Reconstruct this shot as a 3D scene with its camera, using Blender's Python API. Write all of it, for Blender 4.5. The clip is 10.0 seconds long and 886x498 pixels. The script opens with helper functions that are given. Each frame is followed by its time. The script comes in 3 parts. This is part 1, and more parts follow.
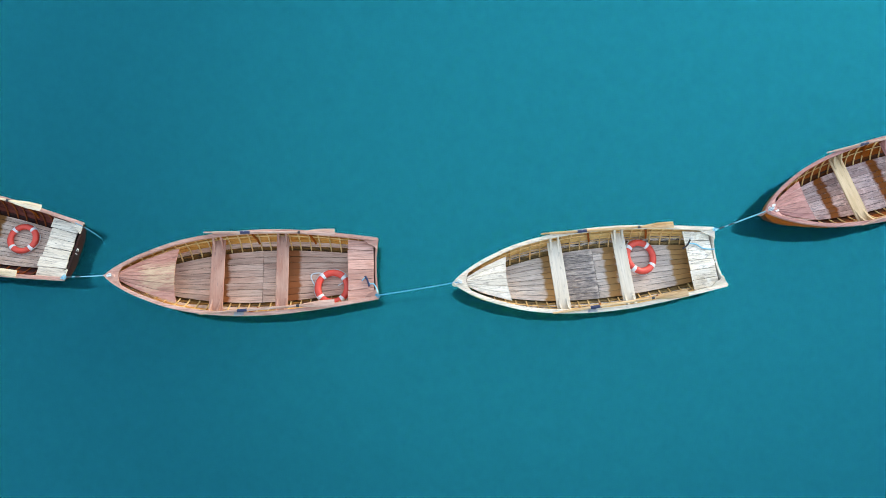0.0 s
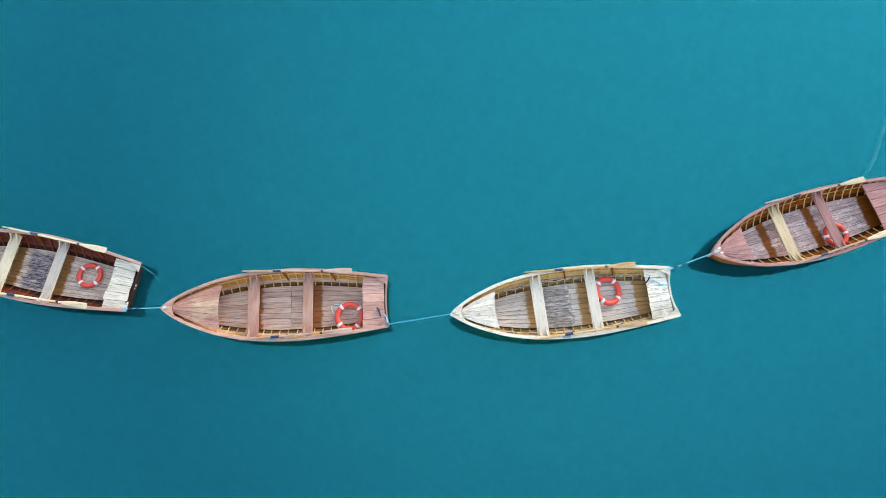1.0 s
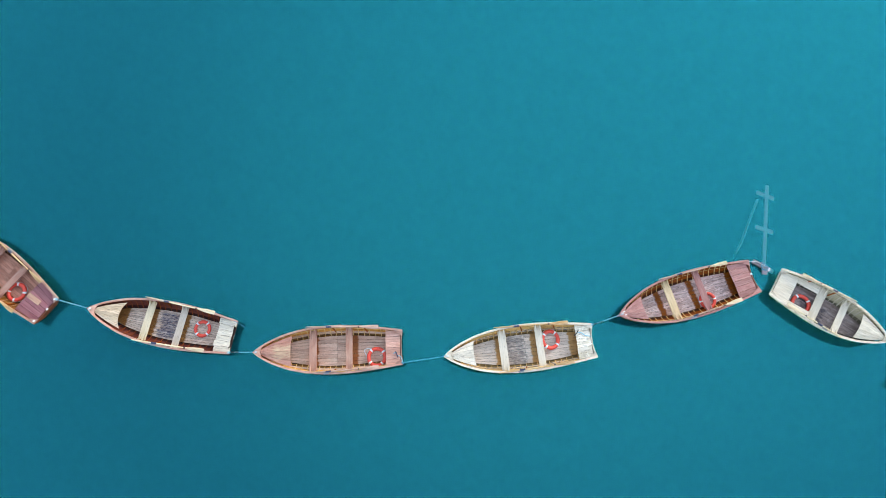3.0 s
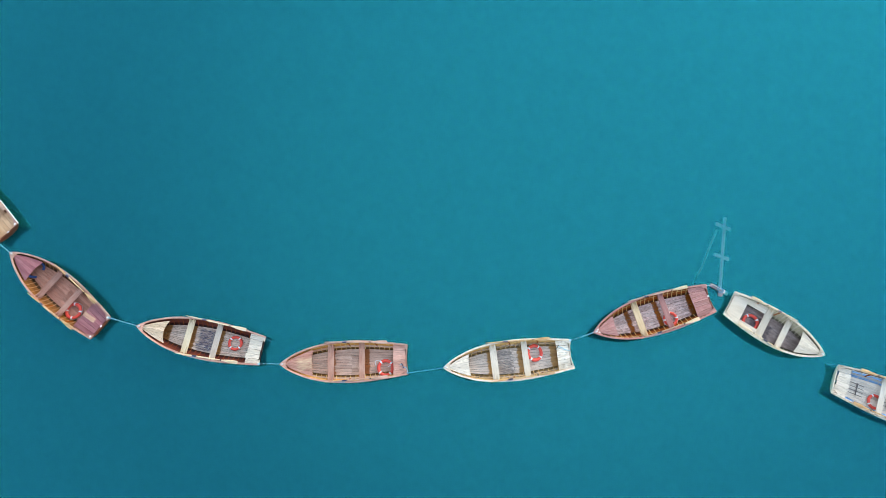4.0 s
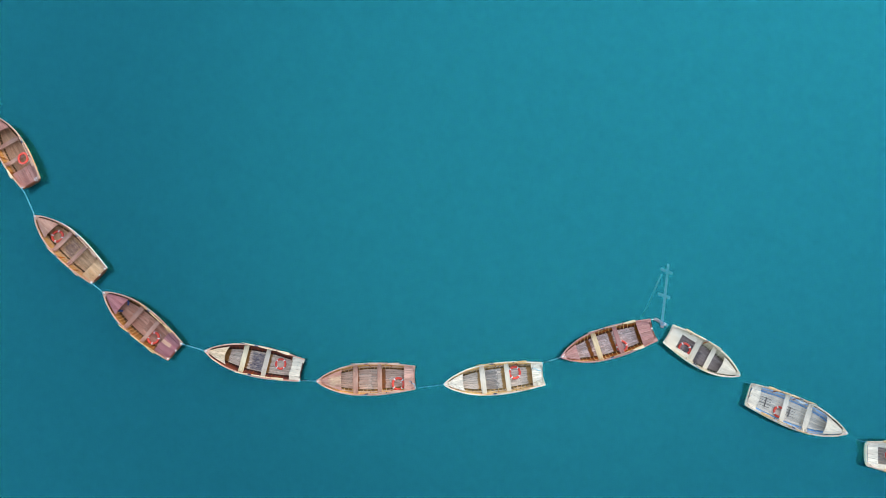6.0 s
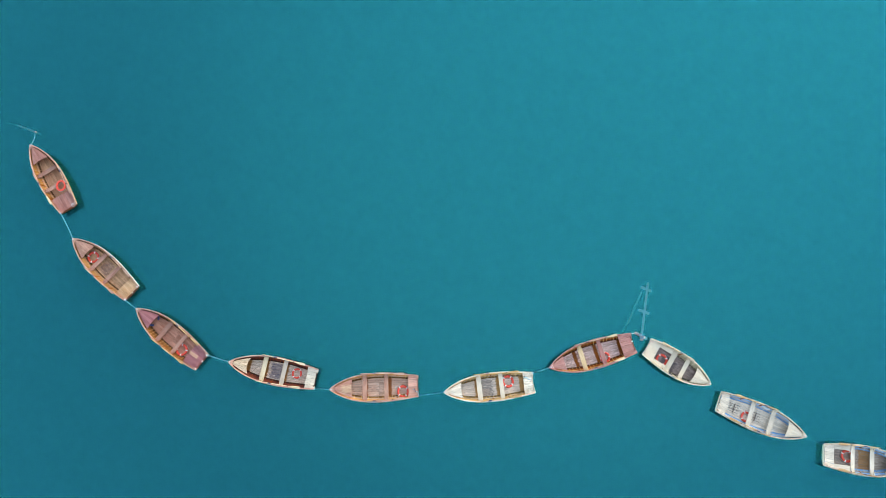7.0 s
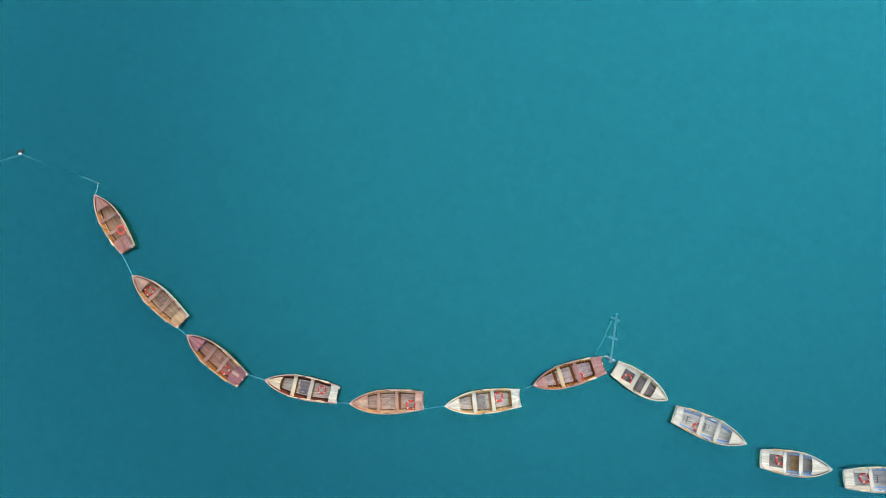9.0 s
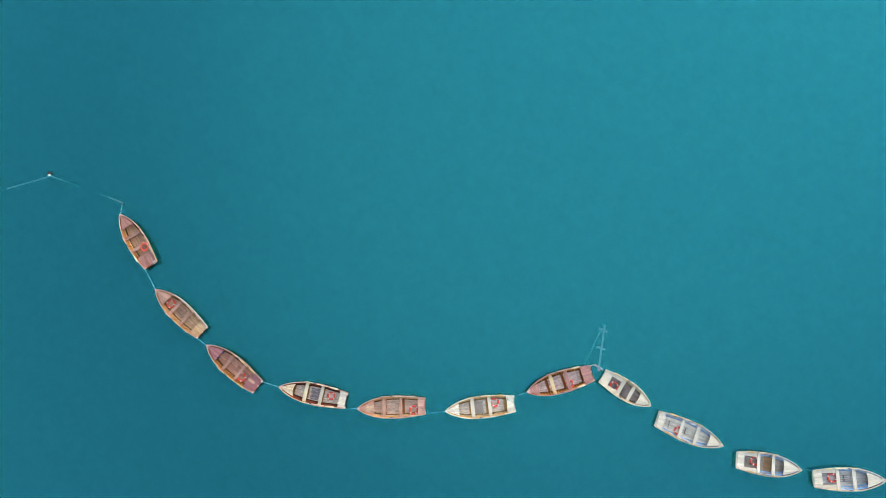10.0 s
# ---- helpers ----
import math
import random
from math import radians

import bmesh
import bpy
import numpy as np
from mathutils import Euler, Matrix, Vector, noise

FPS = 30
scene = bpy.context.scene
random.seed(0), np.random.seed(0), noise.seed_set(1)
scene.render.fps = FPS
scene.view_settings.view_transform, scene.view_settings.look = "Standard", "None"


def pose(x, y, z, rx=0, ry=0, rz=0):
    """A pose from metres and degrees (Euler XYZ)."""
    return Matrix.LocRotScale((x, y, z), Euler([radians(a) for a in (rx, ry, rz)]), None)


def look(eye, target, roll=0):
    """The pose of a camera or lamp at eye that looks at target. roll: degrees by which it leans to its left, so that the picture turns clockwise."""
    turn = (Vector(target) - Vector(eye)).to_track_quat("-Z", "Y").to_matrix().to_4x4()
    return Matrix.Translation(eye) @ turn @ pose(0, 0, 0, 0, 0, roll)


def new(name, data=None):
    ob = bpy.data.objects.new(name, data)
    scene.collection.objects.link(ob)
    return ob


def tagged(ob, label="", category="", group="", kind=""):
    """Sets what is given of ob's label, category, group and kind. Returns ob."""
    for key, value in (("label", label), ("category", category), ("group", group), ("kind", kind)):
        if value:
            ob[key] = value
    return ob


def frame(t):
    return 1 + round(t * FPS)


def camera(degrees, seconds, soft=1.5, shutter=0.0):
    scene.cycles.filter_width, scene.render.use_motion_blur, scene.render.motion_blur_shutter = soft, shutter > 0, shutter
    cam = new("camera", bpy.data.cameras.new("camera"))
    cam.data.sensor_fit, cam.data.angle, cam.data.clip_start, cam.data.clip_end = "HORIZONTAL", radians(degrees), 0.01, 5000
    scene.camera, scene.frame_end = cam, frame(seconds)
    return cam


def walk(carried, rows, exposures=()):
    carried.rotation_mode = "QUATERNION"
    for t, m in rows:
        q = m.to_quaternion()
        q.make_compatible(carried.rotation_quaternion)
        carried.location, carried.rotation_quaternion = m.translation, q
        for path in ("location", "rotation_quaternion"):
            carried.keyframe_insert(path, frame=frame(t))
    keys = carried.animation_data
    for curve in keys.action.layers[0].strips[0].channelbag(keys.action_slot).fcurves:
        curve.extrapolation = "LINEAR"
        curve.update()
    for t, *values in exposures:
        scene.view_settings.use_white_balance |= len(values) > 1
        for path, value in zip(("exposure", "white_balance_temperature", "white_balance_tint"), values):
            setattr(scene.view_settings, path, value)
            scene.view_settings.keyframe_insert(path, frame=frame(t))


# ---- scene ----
cam = camera(73.66, 10.0, soft=0.65)

# seconds, place, turn
PATH = [
    (0.0, 6.092, -2.441, 11.388, 14.214, -0.361, -2.226),
    (0.5, 6.038, -2.417, 12.160, 14.506, -0.530, -2.210),
    (1.0, 6.116, -2.381, 13.682, 15.045, -0.285, -2.195),
    (1.5, 6.264, -2.377, 15.422, 15.502, 0.131, -2.169),
    (2.0, 6.374, -2.358, 17.182, 15.673, 0.343, -2.194),
    (2.5, 6.445, -2.227, 18.953, 15.335, 0.433, -2.136),
    (4.0, 6.474, -1.192, 24.268, 13.322, 0.221, -2.055),
    (4.5, 6.467, -1.016, 26.014, 13.085, 0.218, -2.009),
    (5.0, 6.509, -0.745, 27.748, 12.833, 0.279, -1.963),
    (5.5, 6.621, -0.181, 29.501, 12.112, 0.406, -1.886),
    (7.0, 6.774, 1.288, 34.710, 10.808, 0.547, -1.848),
    (7.5, 6.777, 1.626, 36.441, 10.768, 0.551, -1.846),
    (8.0, 6.778, 1.946, 38.154, 10.775, 0.543, -1.814),
    (8.5, 6.820, 2.366, 39.901, 10.614, 0.578, -1.763),
    (9.0, 6.850, 2.866, 41.625, 10.335, 0.600, -1.751),
    (9.5, 6.837, 3.277, 43.349, 10.202, 0.564, -1.728),
    (10.0, 6.799, 3.576, 45.066, 10.235, 0.513, -1.703),
]
walk(cam, [(t, pose(*p)) for t, *p in PATH], [(0.0, 2.26, 7600, 12), (4.5, 2.29, 7600, 12), (7.0, 2.30, 8150, 11), (10.0, 2.31, 8350, 11)])

# ---- light: soft, hazy daylight, mostly from the sky ----
CLOUD = (1.6, 1.9, 2.3)
SUN_ELEV, SUN_AZ = 19.0, 42.0   # azimuth from +x towards +y
world = bpy.data.worlds.new("world")
scene.world = world
world.use_nodes = True
wn = world.node_tree
bg = wn.nodes["Background"]
sky = wn.nodes.new("ShaderNodeTexSky")
sky.sky_type = "NISHITA"
sky.sun_disc = False
sky.sun_elevation = radians(SUN_ELEV)
sky.sun_rotation = radians(90.0 - SUN_AZ)
sky.dust_density = 0.3
# thin high cloud over the blue, brightest where it glows above the sun and dull on the far side
GLOW_TO = (0.17, 0.32, 0.93)
way = wn.nodes.new("ShaderNodeTexCoord")
near_glow = wn.nodes.new("ShaderNodeVectorMath")
near_glow.operation = "DOT_PRODUCT"
near_glow.inputs[1].default_value = Vector(GLOW_TO).normalized()
wn.links.new(way.outputs["Generated"], near_glow.inputs[0])
glow = wn.nodes.new("ShaderNodeMapRange")
glow.interpolation_type = "SMOOTHSTEP"
glow.inputs["From Min"].default_value, glow.inputs["From Max"].default_value = 0.74, 1.02
glow.inputs["To Min"].default_value, glow.inputs["To Max"].default_value = 0.5, 1.85
wn.links.new(near_glow.outputs["Value"], glow.inputs["Value"])
cloud = wn.nodes.new("ShaderNodeVectorMath")
cloud.operation = "SCALE"
cloud.inputs[0].default_value = CLOUD
wn.links.new(glow.outputs[0], cloud.inputs["Scale"])
veil = wn.nodes.new("ShaderNodeMix")
veil.data_type = "RGBA"
veil.inputs[0].default_value = 0.35
wn.links.new(sky.outputs[0], veil.inputs[6])
wn.links.new(cloud.outputs[0], veil.inputs[7])
wn.links.new(veil.outputs[2], bg.inputs[0])
bg.inputs[1].default_value = 0.15
sun_data = bpy.data.lights.new("sun", "SUN")
sun_data.energy = 0.4
sun_data.angle = radians(14)
sun_data.color = (1.0, 0.95, 0.88)
sun = new("sun", sun_data)
sun.matrix_world = look((0, 0, 0), (-math.cos(radians(SUN_AZ)) * math.cos(radians(SUN_ELEV)),
                                    -math.sin(radians(SUN_AZ)) * math.cos(radians(SUN_ELEV)),
                                    -math.sin(radians(SUN_ELEV))))


# ---- materials ----
class Nodes:
    def __init__(self, name):
        self.m = bpy.data.materials.new(name)
        self.m.use_nodes = True
        self.t = self.m.node_tree
        self.t.nodes.clear()
        self.out = self.n("ShaderNodeOutputMaterial")

    def n(self, kind, **inputs):
        node = self.t.nodes.new(kind)
        for key, value in inputs.items():
            self.put(node, key, value)
        return node

    def put(self, node, key, value):
        sock = node.inputs[int(key[1:])] if key[0] == "i" and key[1:].isdigit() else node.inputs[key.replace("_", " ")]
        if isinstance(value, bpy.types.NodeSocket):
            self.t.links.new(value, sock)
        else:
            sock.default_value = value

    def math(self, op, a, b=0.0, clamp=False):
        node = self.n("ShaderNodeMath", i0=a, i1=b)
        node.operation, node.use_clamp = op, clamp
        return node.outputs[0]

    def mix(self, fac, a, b, how="MIX"):
        node = self.t.nodes.new("ShaderNodeMix")
        node.data_type, node.blend_type = "RGBA", how
        for i, v in ((0, fac), (6, a), (7, b)):
            if isinstance(v, bpy.types.NodeSocket):
                self.t.links.new(v, node.inputs[i])
            else:
                node.inputs[i].default_value = v if i == 0 else (*v[:3], 1.0)
        return node.outputs[2]

    def ramp(self, fac, lo, hi):
        node = self.n("ShaderNodeMapRange", i0=fac, i1=lo, i2=hi)
        node.clamp = True
        return node.outputs[0]

    def coords(self, scale):
        tc = self.n("ShaderNodeTexCoord")
        mp = self.n("ShaderNodeMapping", i0=tc.outputs["Object"])
        mp.inputs["Scale"].default_value = scale
        return mp.outputs[0]

    def noise(self, vec, scale, detail=3.0, rough=0.55):
        node = self.n("ShaderNodeTexNoise", Vector=vec, Scale=scale, Detail=detail, Roughness=rough)
        return node.outputs["Fac"]


def wood(name, base, worn, stain=(0.05, 0.05, 0.06), amount=0.3, wear=0.5, axis=0, rough=0.6, bands=(), band_col=(0.13, 0.05, 0.015),
         patch=None, spread=0.36, figure=0.72, spec=0.22, flake=0.0):
    """Weathered boards: grain along one axis, bleached wear, dark stains, and strips that kept their old varnish."""
    k = Nodes(name)
    grain_scale = (1.2, 26.0, 26.0) if axis == 0 else (26.0, 1.2, 26.0)
    rnd = k.n("ShaderNodeObjectInfo").outputs["Random"]
    tc = k.n("ShaderNodeTexCoord").outputs["Object"]
    shift = k.n("ShaderNodeVectorMath", i0=tc, i1=k.n("ShaderNodeCombineXYZ", X=k.math("MULTIPLY", rnd, 37.0), Z=k.math("MULTIPLY", rnd, 11.0)).outputs[0])
    mp = k.n("ShaderNodeMapping", i0=shift.outputs[0])
    mp.inputs["Scale"].default_value = grain_scale
    grain = k.noise(mp.outputs[0], 1.6, 5.0, 0.65)
    fine = k.noise(mp.outputs[0], 5.0, 3.0, 0.6)
    streak_map = k.n("ShaderNodeMapping", i0=shift.outputs[0])
    streak_map.inputs["Scale"].default_value = (1.0, 5.0, 5.0) if axis == 0 else (5.0, 1.0, 5.0)
    streak = k.noise(streak_map.outputs[0], 1.3, 4.0, 0.6)
    broad = k.noise(tc, 1.1, 4.0, 0.6)
    wearing = k.math("ADD", k.math("MULTIPLY", streak, 0.6), k.math("MULTIPLY", broad, 0.4))
    col = k.mix(k.ramp(wearing, 0.57 - 0.35 * wear, 0.85 - 0.35 * wear), base, worn)
    dark = tuple(c * 0.45 for c in base)
    col = k.mix(k.math("MULTIPLY", k.ramp(grain, 0.47, 0.66), figure), col, dark)
    col = k.mix(k.math("MULTIPLY", k.ramp(fine, 0.45, 0.75), 0.6 * figure), col, tuple(min(1.0, c * 1.25) for c in worn))
    if flake:
        chips = k.noise(shift.outputs[0], 4.5, 6.0, 0.68)
        col = k.mix(k.math("MULTIPLY", k.ramp(chips, 0.53, 0.60), flake), col, tuple(min(0.8, c * 1.18) for c in worn))
        col = k.mix(k.math("MULTIPLY", k.ramp(chips, 0.42, 0.34), flake), col, tuple(c * 0.6 for c in base))
    if bands:
        sep = k.n("ShaderNodeSeparateXYZ", i0=tc).outputs[0]
        wob = k.math("ADD", sep, k.math("MULTIPLY", k.math("SUBTRACT", streak, 0.5), 0.22))
        total = 0.0
        for lo, hi in bands:
            inside = k.math("MULTIPLY", k.ramp(wob, lo - 0.03, lo + 0.03), k.math("SUBTRACT", 1.0, k.ramp(wob, hi - 0.03, hi + 0.03)))
            total = k.math("ADD", total, inside, True)
        col = k.mix(k.math("MULTIPLY", total, k.ramp(grain, 0.1, 0.35)), col, band_col)
    spots = k.noise(streak_map.outputs[0], 5.5, 5.0, 0.7)
    fac = k.math("MULTIPLY", k.ramp(spots, 0.66 - 0.25 * amount, 0.80 - 0.2 * amount), min(1.0, 0.35 + amount))
    if patch:
        x0, x1, y0, y1, strength = patch
        sp = k.n("ShaderNodeSeparateXYZ", i0=tc)
        wx = k.math("ADD", sp.outputs[0], k.math("MULTIPLY", k.math("SUBTRACT", streak, 0.5), 0.6))
        wy = k.math("ADD", sp.outputs[1], k.math("MULTIPLY", k.math("SUBTRACT", broad, 0.5), 0.5))
        ins = k.math("MULTIPLY", k.ramp(wx, x0, x0 + 0.1), k.math("SUBTRACT", 1.0, k.ramp(wx, x1 - 0.1, x1)))
        ins = k.math("MULTIPLY", ins, k.math("MULTIPLY", k.ramp(wy, y0, y0 + 0.1), k.math("SUBTRACT", 1.0, k.ramp(wy, y1 - 0.1, y1))))
        ins = k.math("MULTIPLY", ins, k.ramp(spots, 0.32, 0.60))
        fac = k.math("MAXIMUM", fac, k.math("MULTIPLY", ins, strength))
    col = k.mix(fac, col, stain)
    hsv = k.n("ShaderNodeHueSaturation", Color=col, Saturation=1.08, Value=k.math("ADD", 1.19 - spread / 2, k.math("MULTIPLY", rnd, spread)))
    bump = k.n("ShaderNodeBump", Strength=0.35, Distance=0.004, Height=k.math("ADD", grain, k.math("MULTIPLY", fine, 0.5)))
    bs = k.n("ShaderNodeBsdfPrincipled", Base_Color=hsv.outputs[0], Roughness=k.math("ADD", rough - 0.08, k.math("MULTIPLY", grain, 0.2)), Normal=bump.outputs[0])
    bs.inputs["Specular IOR Level"].default_value = spec
    k.t.links.new(bs.outputs[0], k.out.inputs[0])
    return k.m


def plain(name, col, rough=0.5, metal=0.0, vary=0.2, scale=18.0, dirt=None):
    k = Nodes(name)
    tc = k.n("ShaderNodeTexCoord").outputs["Object"]
    a = k.noise(tc, scale, 4.0, 0.6)
    b = k.noise(tc, scale / 6, 3.0, 0.6)
    c = k.mix(k.math("MULTIPLY", k.ramp(a, 0.35, 0.75), vary), col, tuple(x * 0.5 for x in col))
    c = k.mix(k.math("MULTIPLY", k.ramp(b, 0.45, 0.7), vary), c, dirt or tuple(x * 0.7 for x in col))
    bump = k.n("ShaderNodeBump", Strength=0.2, Distance=0.003, Height=a)
    bs = k.n("ShaderNodeBsdfPrincipled", Base_Color=c, Roughness=rough, Metallic=metal, Normal=bump.outputs[0])
    k.t.links.new(bs.outputs[0], k.out.inputs[0])
    return k.m


WATER = (0.0, 0.229, 0.306)


def water_surface():
    """Cloudy glacier water: part of the light comes back from just under the surface, part goes deeper."""
    k = Nodes("lake_surface")
    tc = k.n("ShaderNodeTexCoord").outputs["Object"]
    big = k.noise(tc, 0.035, 3.0, 0.5)
    col = k.mix(k.math("MULTIPLY", k.ramp(big, 0.3, 0.7), 0.35), WATER, tuple(c * 0.85 for c in WATER))
    dif = k.n("ShaderNodeBsdfDiffuse", Color=col)
    tra = k.n("ShaderNodeBsdfTransparent")
    body = k.n("ShaderNodeMixShader", i0=0.18)
    k.t.links.new(tra.outputs[0], body.inputs[1])
    k.t.links.new(dif.outputs[0], body.inputs[2])
    mp = k.n("ShaderNodeMapping", i0=tc)
    mp.inputs["Rotation"].default_value = (0, 0, radians(14))
    mp.inputs["Scale"].default_value = (1.0, 2.2, 1.0)
    rip = k.noise(mp.outputs[0], 2.0, 1.5, 0.5)
    swell = k.noise(mp.outputs[0], 0.3, 2.0, 0.5)
    gust = k.ramp(k.noise(tc, 0.12, 2.0, 0.5), 0.40, 0.62)
    height = k.math("ADD", k.math("MULTIPLY", rip, k.math("ADD", 0.09, k.math("MULTIPLY", gust, 0.12))), k.math("MULTIPLY", swell, 0.5))
    bump = k.n("ShaderNodeBump", Strength=0.42, Distance=0.06, Height=height)
    glo = k.n("ShaderNodeBsdfGlossy", Color=(0.0, 0.96, 1.0, 1.0), Roughness=0.07, Normal=bump.outputs[0])
    fr = k.n("ShaderNodeFresnel", IOR=2.05, Normal=bump.outputs[0])
    top = k.n("ShaderNodeMixShader", i0=fr.outputs[0])
    k.t.links.new(body.outputs[0], top.inputs[1])
    k.t.links.new(glo.outputs[0], top.inputs[2])
    k.t.links.new(top.outputs[0], k.out.inputs[0])
    return k.m


def water_layer(name, part_back):
    k = Nodes(name)
    dif = k.n("ShaderNodeBsdfDiffuse", Color=(*WATER, 1.0))
    tra = k.n("ShaderNodeBsdfTransparent")
    mixed = k.n("ShaderNodeMixShader", i0=part_back)
    k.t.links.new(tra.outputs[0], mixed.inputs[1])
    k.t.links.new(dif.outputs[0], mixed.inputs[2])
    k.t.links.new(mixed.outputs[0], k.out.inputs[0])
    return k.m


# ---- building helpers ----
def mesh_of(name, bm, material, smooth=False):
    bmesh.ops.recalc_face_normals(bm, faces=bm.faces[:])
    me = bpy.data.meshes.new(name)
    bm.to_mesh(me)
    bm.free()
    me.materials.append(material)
    if smooth:
        for p in me.polygons:
            p.use_smooth = True
    return me


def part(name, bm, material, parent=None, label="", smooth=False):
    ob = new(name, mesh_of(name, bm, material, smooth))
    ob.parent = parent
    if label:
        tagged(ob, label)
    return ob


def thing(name, m, label, category, group=""):
    ob = new(name)
    ob.matrix_world = m
    ob.empty_display_size = 0.2
    return tagged(ob, label, category, group)


def loft(bm, rings, closed=True, caps=True):
    """Skin through rings of equal point count."""
    vs = [[bm.verts.new(p) for p in ring] for ring in rings]
    n = len(vs[0])
    for a, b in zip(vs, vs[1:]):
        for i in range(n if closed else n - 1):
            j = (i + 1) % n
            bm.faces.new((a[i], a[j], b[j], b[i]))
    if caps and closed:
        bm.faces.new(vs[0])
        bm.faces.new(vs[-1])
    return vs


def slab(bm, top, thick):
    """A plate under a closed outline of points."""
    up = [bm.verts.new(p) for p in top]
    lo = [bm.verts.new((p[0], p[1], p[2] - thick)) for p in top]
    bm.faces.new(up)
    bm.faces.new(lo[::-1])
    for i in range(len(up)):
        j = (i + 1) % len(up)
        bm.faces.new((up[i], lo[i], lo[j], up[j]))


def tube(bm, pts, radius, sides=6):
    pts = [Vector(p) for p in pts]
    rings = []
    for i, p in enumerate(pts):
        d = (pts[min(i + 1, len(pts) - 1)] - pts[max(i - 1, 0)]).normalized()
        side = d.cross(Vector((0, 0, 1)))
        if side.length < 1e-3:
            side = Vector((1, 0, 0))
        side.normalize()
        up = side.cross(d)
        r = radius[i] if isinstance(radius, (list, tuple)) else radius
        rings.append([p + (side * math.cos(a) + up * math.sin(a)) * r for a in (2 * math.pi * s / sides for s in range(sides))])
    loft(bm, rings)


def box(bm, x0, x1, y0, y1, z0, z1, bevel=0.0):
    r = bmesh.ops.create_cube(bm, size=1.0)
    bmesh.ops.scale(bm, vec=(x1 - x0, y1 - y0, z1 - z0), verts=r["verts"])
    bmesh.ops.translate(bm, vec=((x0 + x1) / 2, (y0 + y1) / 2, (z0 + z1) / 2), verts=r["verts"])
    if bevel:
        bmesh.ops.bevel(bm, geom=[e for e in bm.edges if all(v in r["verts"] for v in e.verts)], offset=bevel, segments=1, affect="EDGES")


# ---- the lake ----
def sheet(name, size, z, material, label, category):
    bm = bmesh.new()
    bmesh.ops.create_grid(bm, x_segments=1, y_segments=1, size=size)
    bmesh.ops.translate(bm, vec=(8, 0, z), verts=bm.verts[:])
    return tagged(part(name, bm, material), label, category, kind="structure")


sheet("water", 3000, 0.0, water_surface(), "calm cloudy turquoise lake water with faint ripples", "water")
for depth, back in ((0.07, 0.10), (0.11, 0.12), (0.16, 0.20), (0.24, 0.30), (0.36, 0.38), (0.54, 0.45), (0.90, 0.60)):
    sheet("water_depth", 600, -depth, water_layer("lake_depth", back), "cloudy turquoise water below the lake surface", "water")
sheet("lake_bed", 3000, -2.0, plain("silt", (0.02, 0.26, 0.34), 0.9, vary=0.2, scale=0.5), "pale silt bed under cloudy turquoise water", "lake bed")

# ---- rowing boat ----
PLAN = [(0.0, 0.015), (0.03, 0.13), (0.09, 0.31), (0.16, 0.465), (0.23, 0.59), (0.33, 0.70), (0.44, 0.765), (0.55, 0.785),
        (0.65, 0.77), (0.77, 0.715), (0.88, 0.645), (1.0, 0.56)]


def curve_at(table, u):
    """Smooth interpolation through a short table."""
    u = min(max(u, table[0][0]), table[-1][0])
    for i in range(len(table) - 1):
        if u <= table[i + 1][0]:
            (x0, y0), (x1, y1) = table[i], table[i + 1]
            def slope(k):
                a, b = table[max(k - 1, 0)], table[min(k + 1, len(table) - 1)]
                return (b[1] - a[1]) / (b[0] - a[0])
            h, s = x1 - x0, (u - x0) / (x1 - x0)
            m0, m1 = slope(i) * h, slope(i + 1) * h
            return (2 * s**3 - 3 * s**2 + 1) * y0 + (s**3 - 2 * s**2 + s) * m0 + (3 * s**2 - 2 * s**3) * y1 + (s**3 - s**2) * m1
    return table[-1][1]


class Hull:
    def __init__(self, length, width):
        self.L, self.W = length, width

    def half(self, x):
        return curve_at(PLAN, x / self.L) * self.W

    def sheer(self, x):
        u = x / self.L
        return 0.52 + 0.19 * max(0.0, 1 - u / 0.55) ** 2 - 0.08 * max(0.0, (u - 0.55) / 0.45) ** 2

    def keel(self, x):
        u = x / self.L
        return -0.18 + (self.sheer(0) + 0.02) * max(0.0, 1 - u / 0.13) ** 2.2 + 0.10 * max(0.0, (u - 0.6) / 0.4) ** 2

    def y_at(self, x, z):
        zg, zk = self.sheer(x), self.keel(x)
        f = min(max((zg - z) / (zg - zk), 0.0), 1.0)
        return self.half(x) * (1 - f**2.0) ** 0.8

    def point(self, x, f, out=0.0):
        zg, zk = self.sheer(x), self.keel(x)
        return Vector((x, self.half(x) * (1 - f**2.0) ** 0.8 + out, zg + (zk - zg) * f))


FLOOR_Z, SEAT_Z = 0.12, 0.38   # above the boat's own base line
DRAFT = 0.05
SEAT_TOP = SEAT_Z + 0.012
STRAKES = 9


def side(p, s):
    return Vector((p[0], p[1] * s, p[2]))


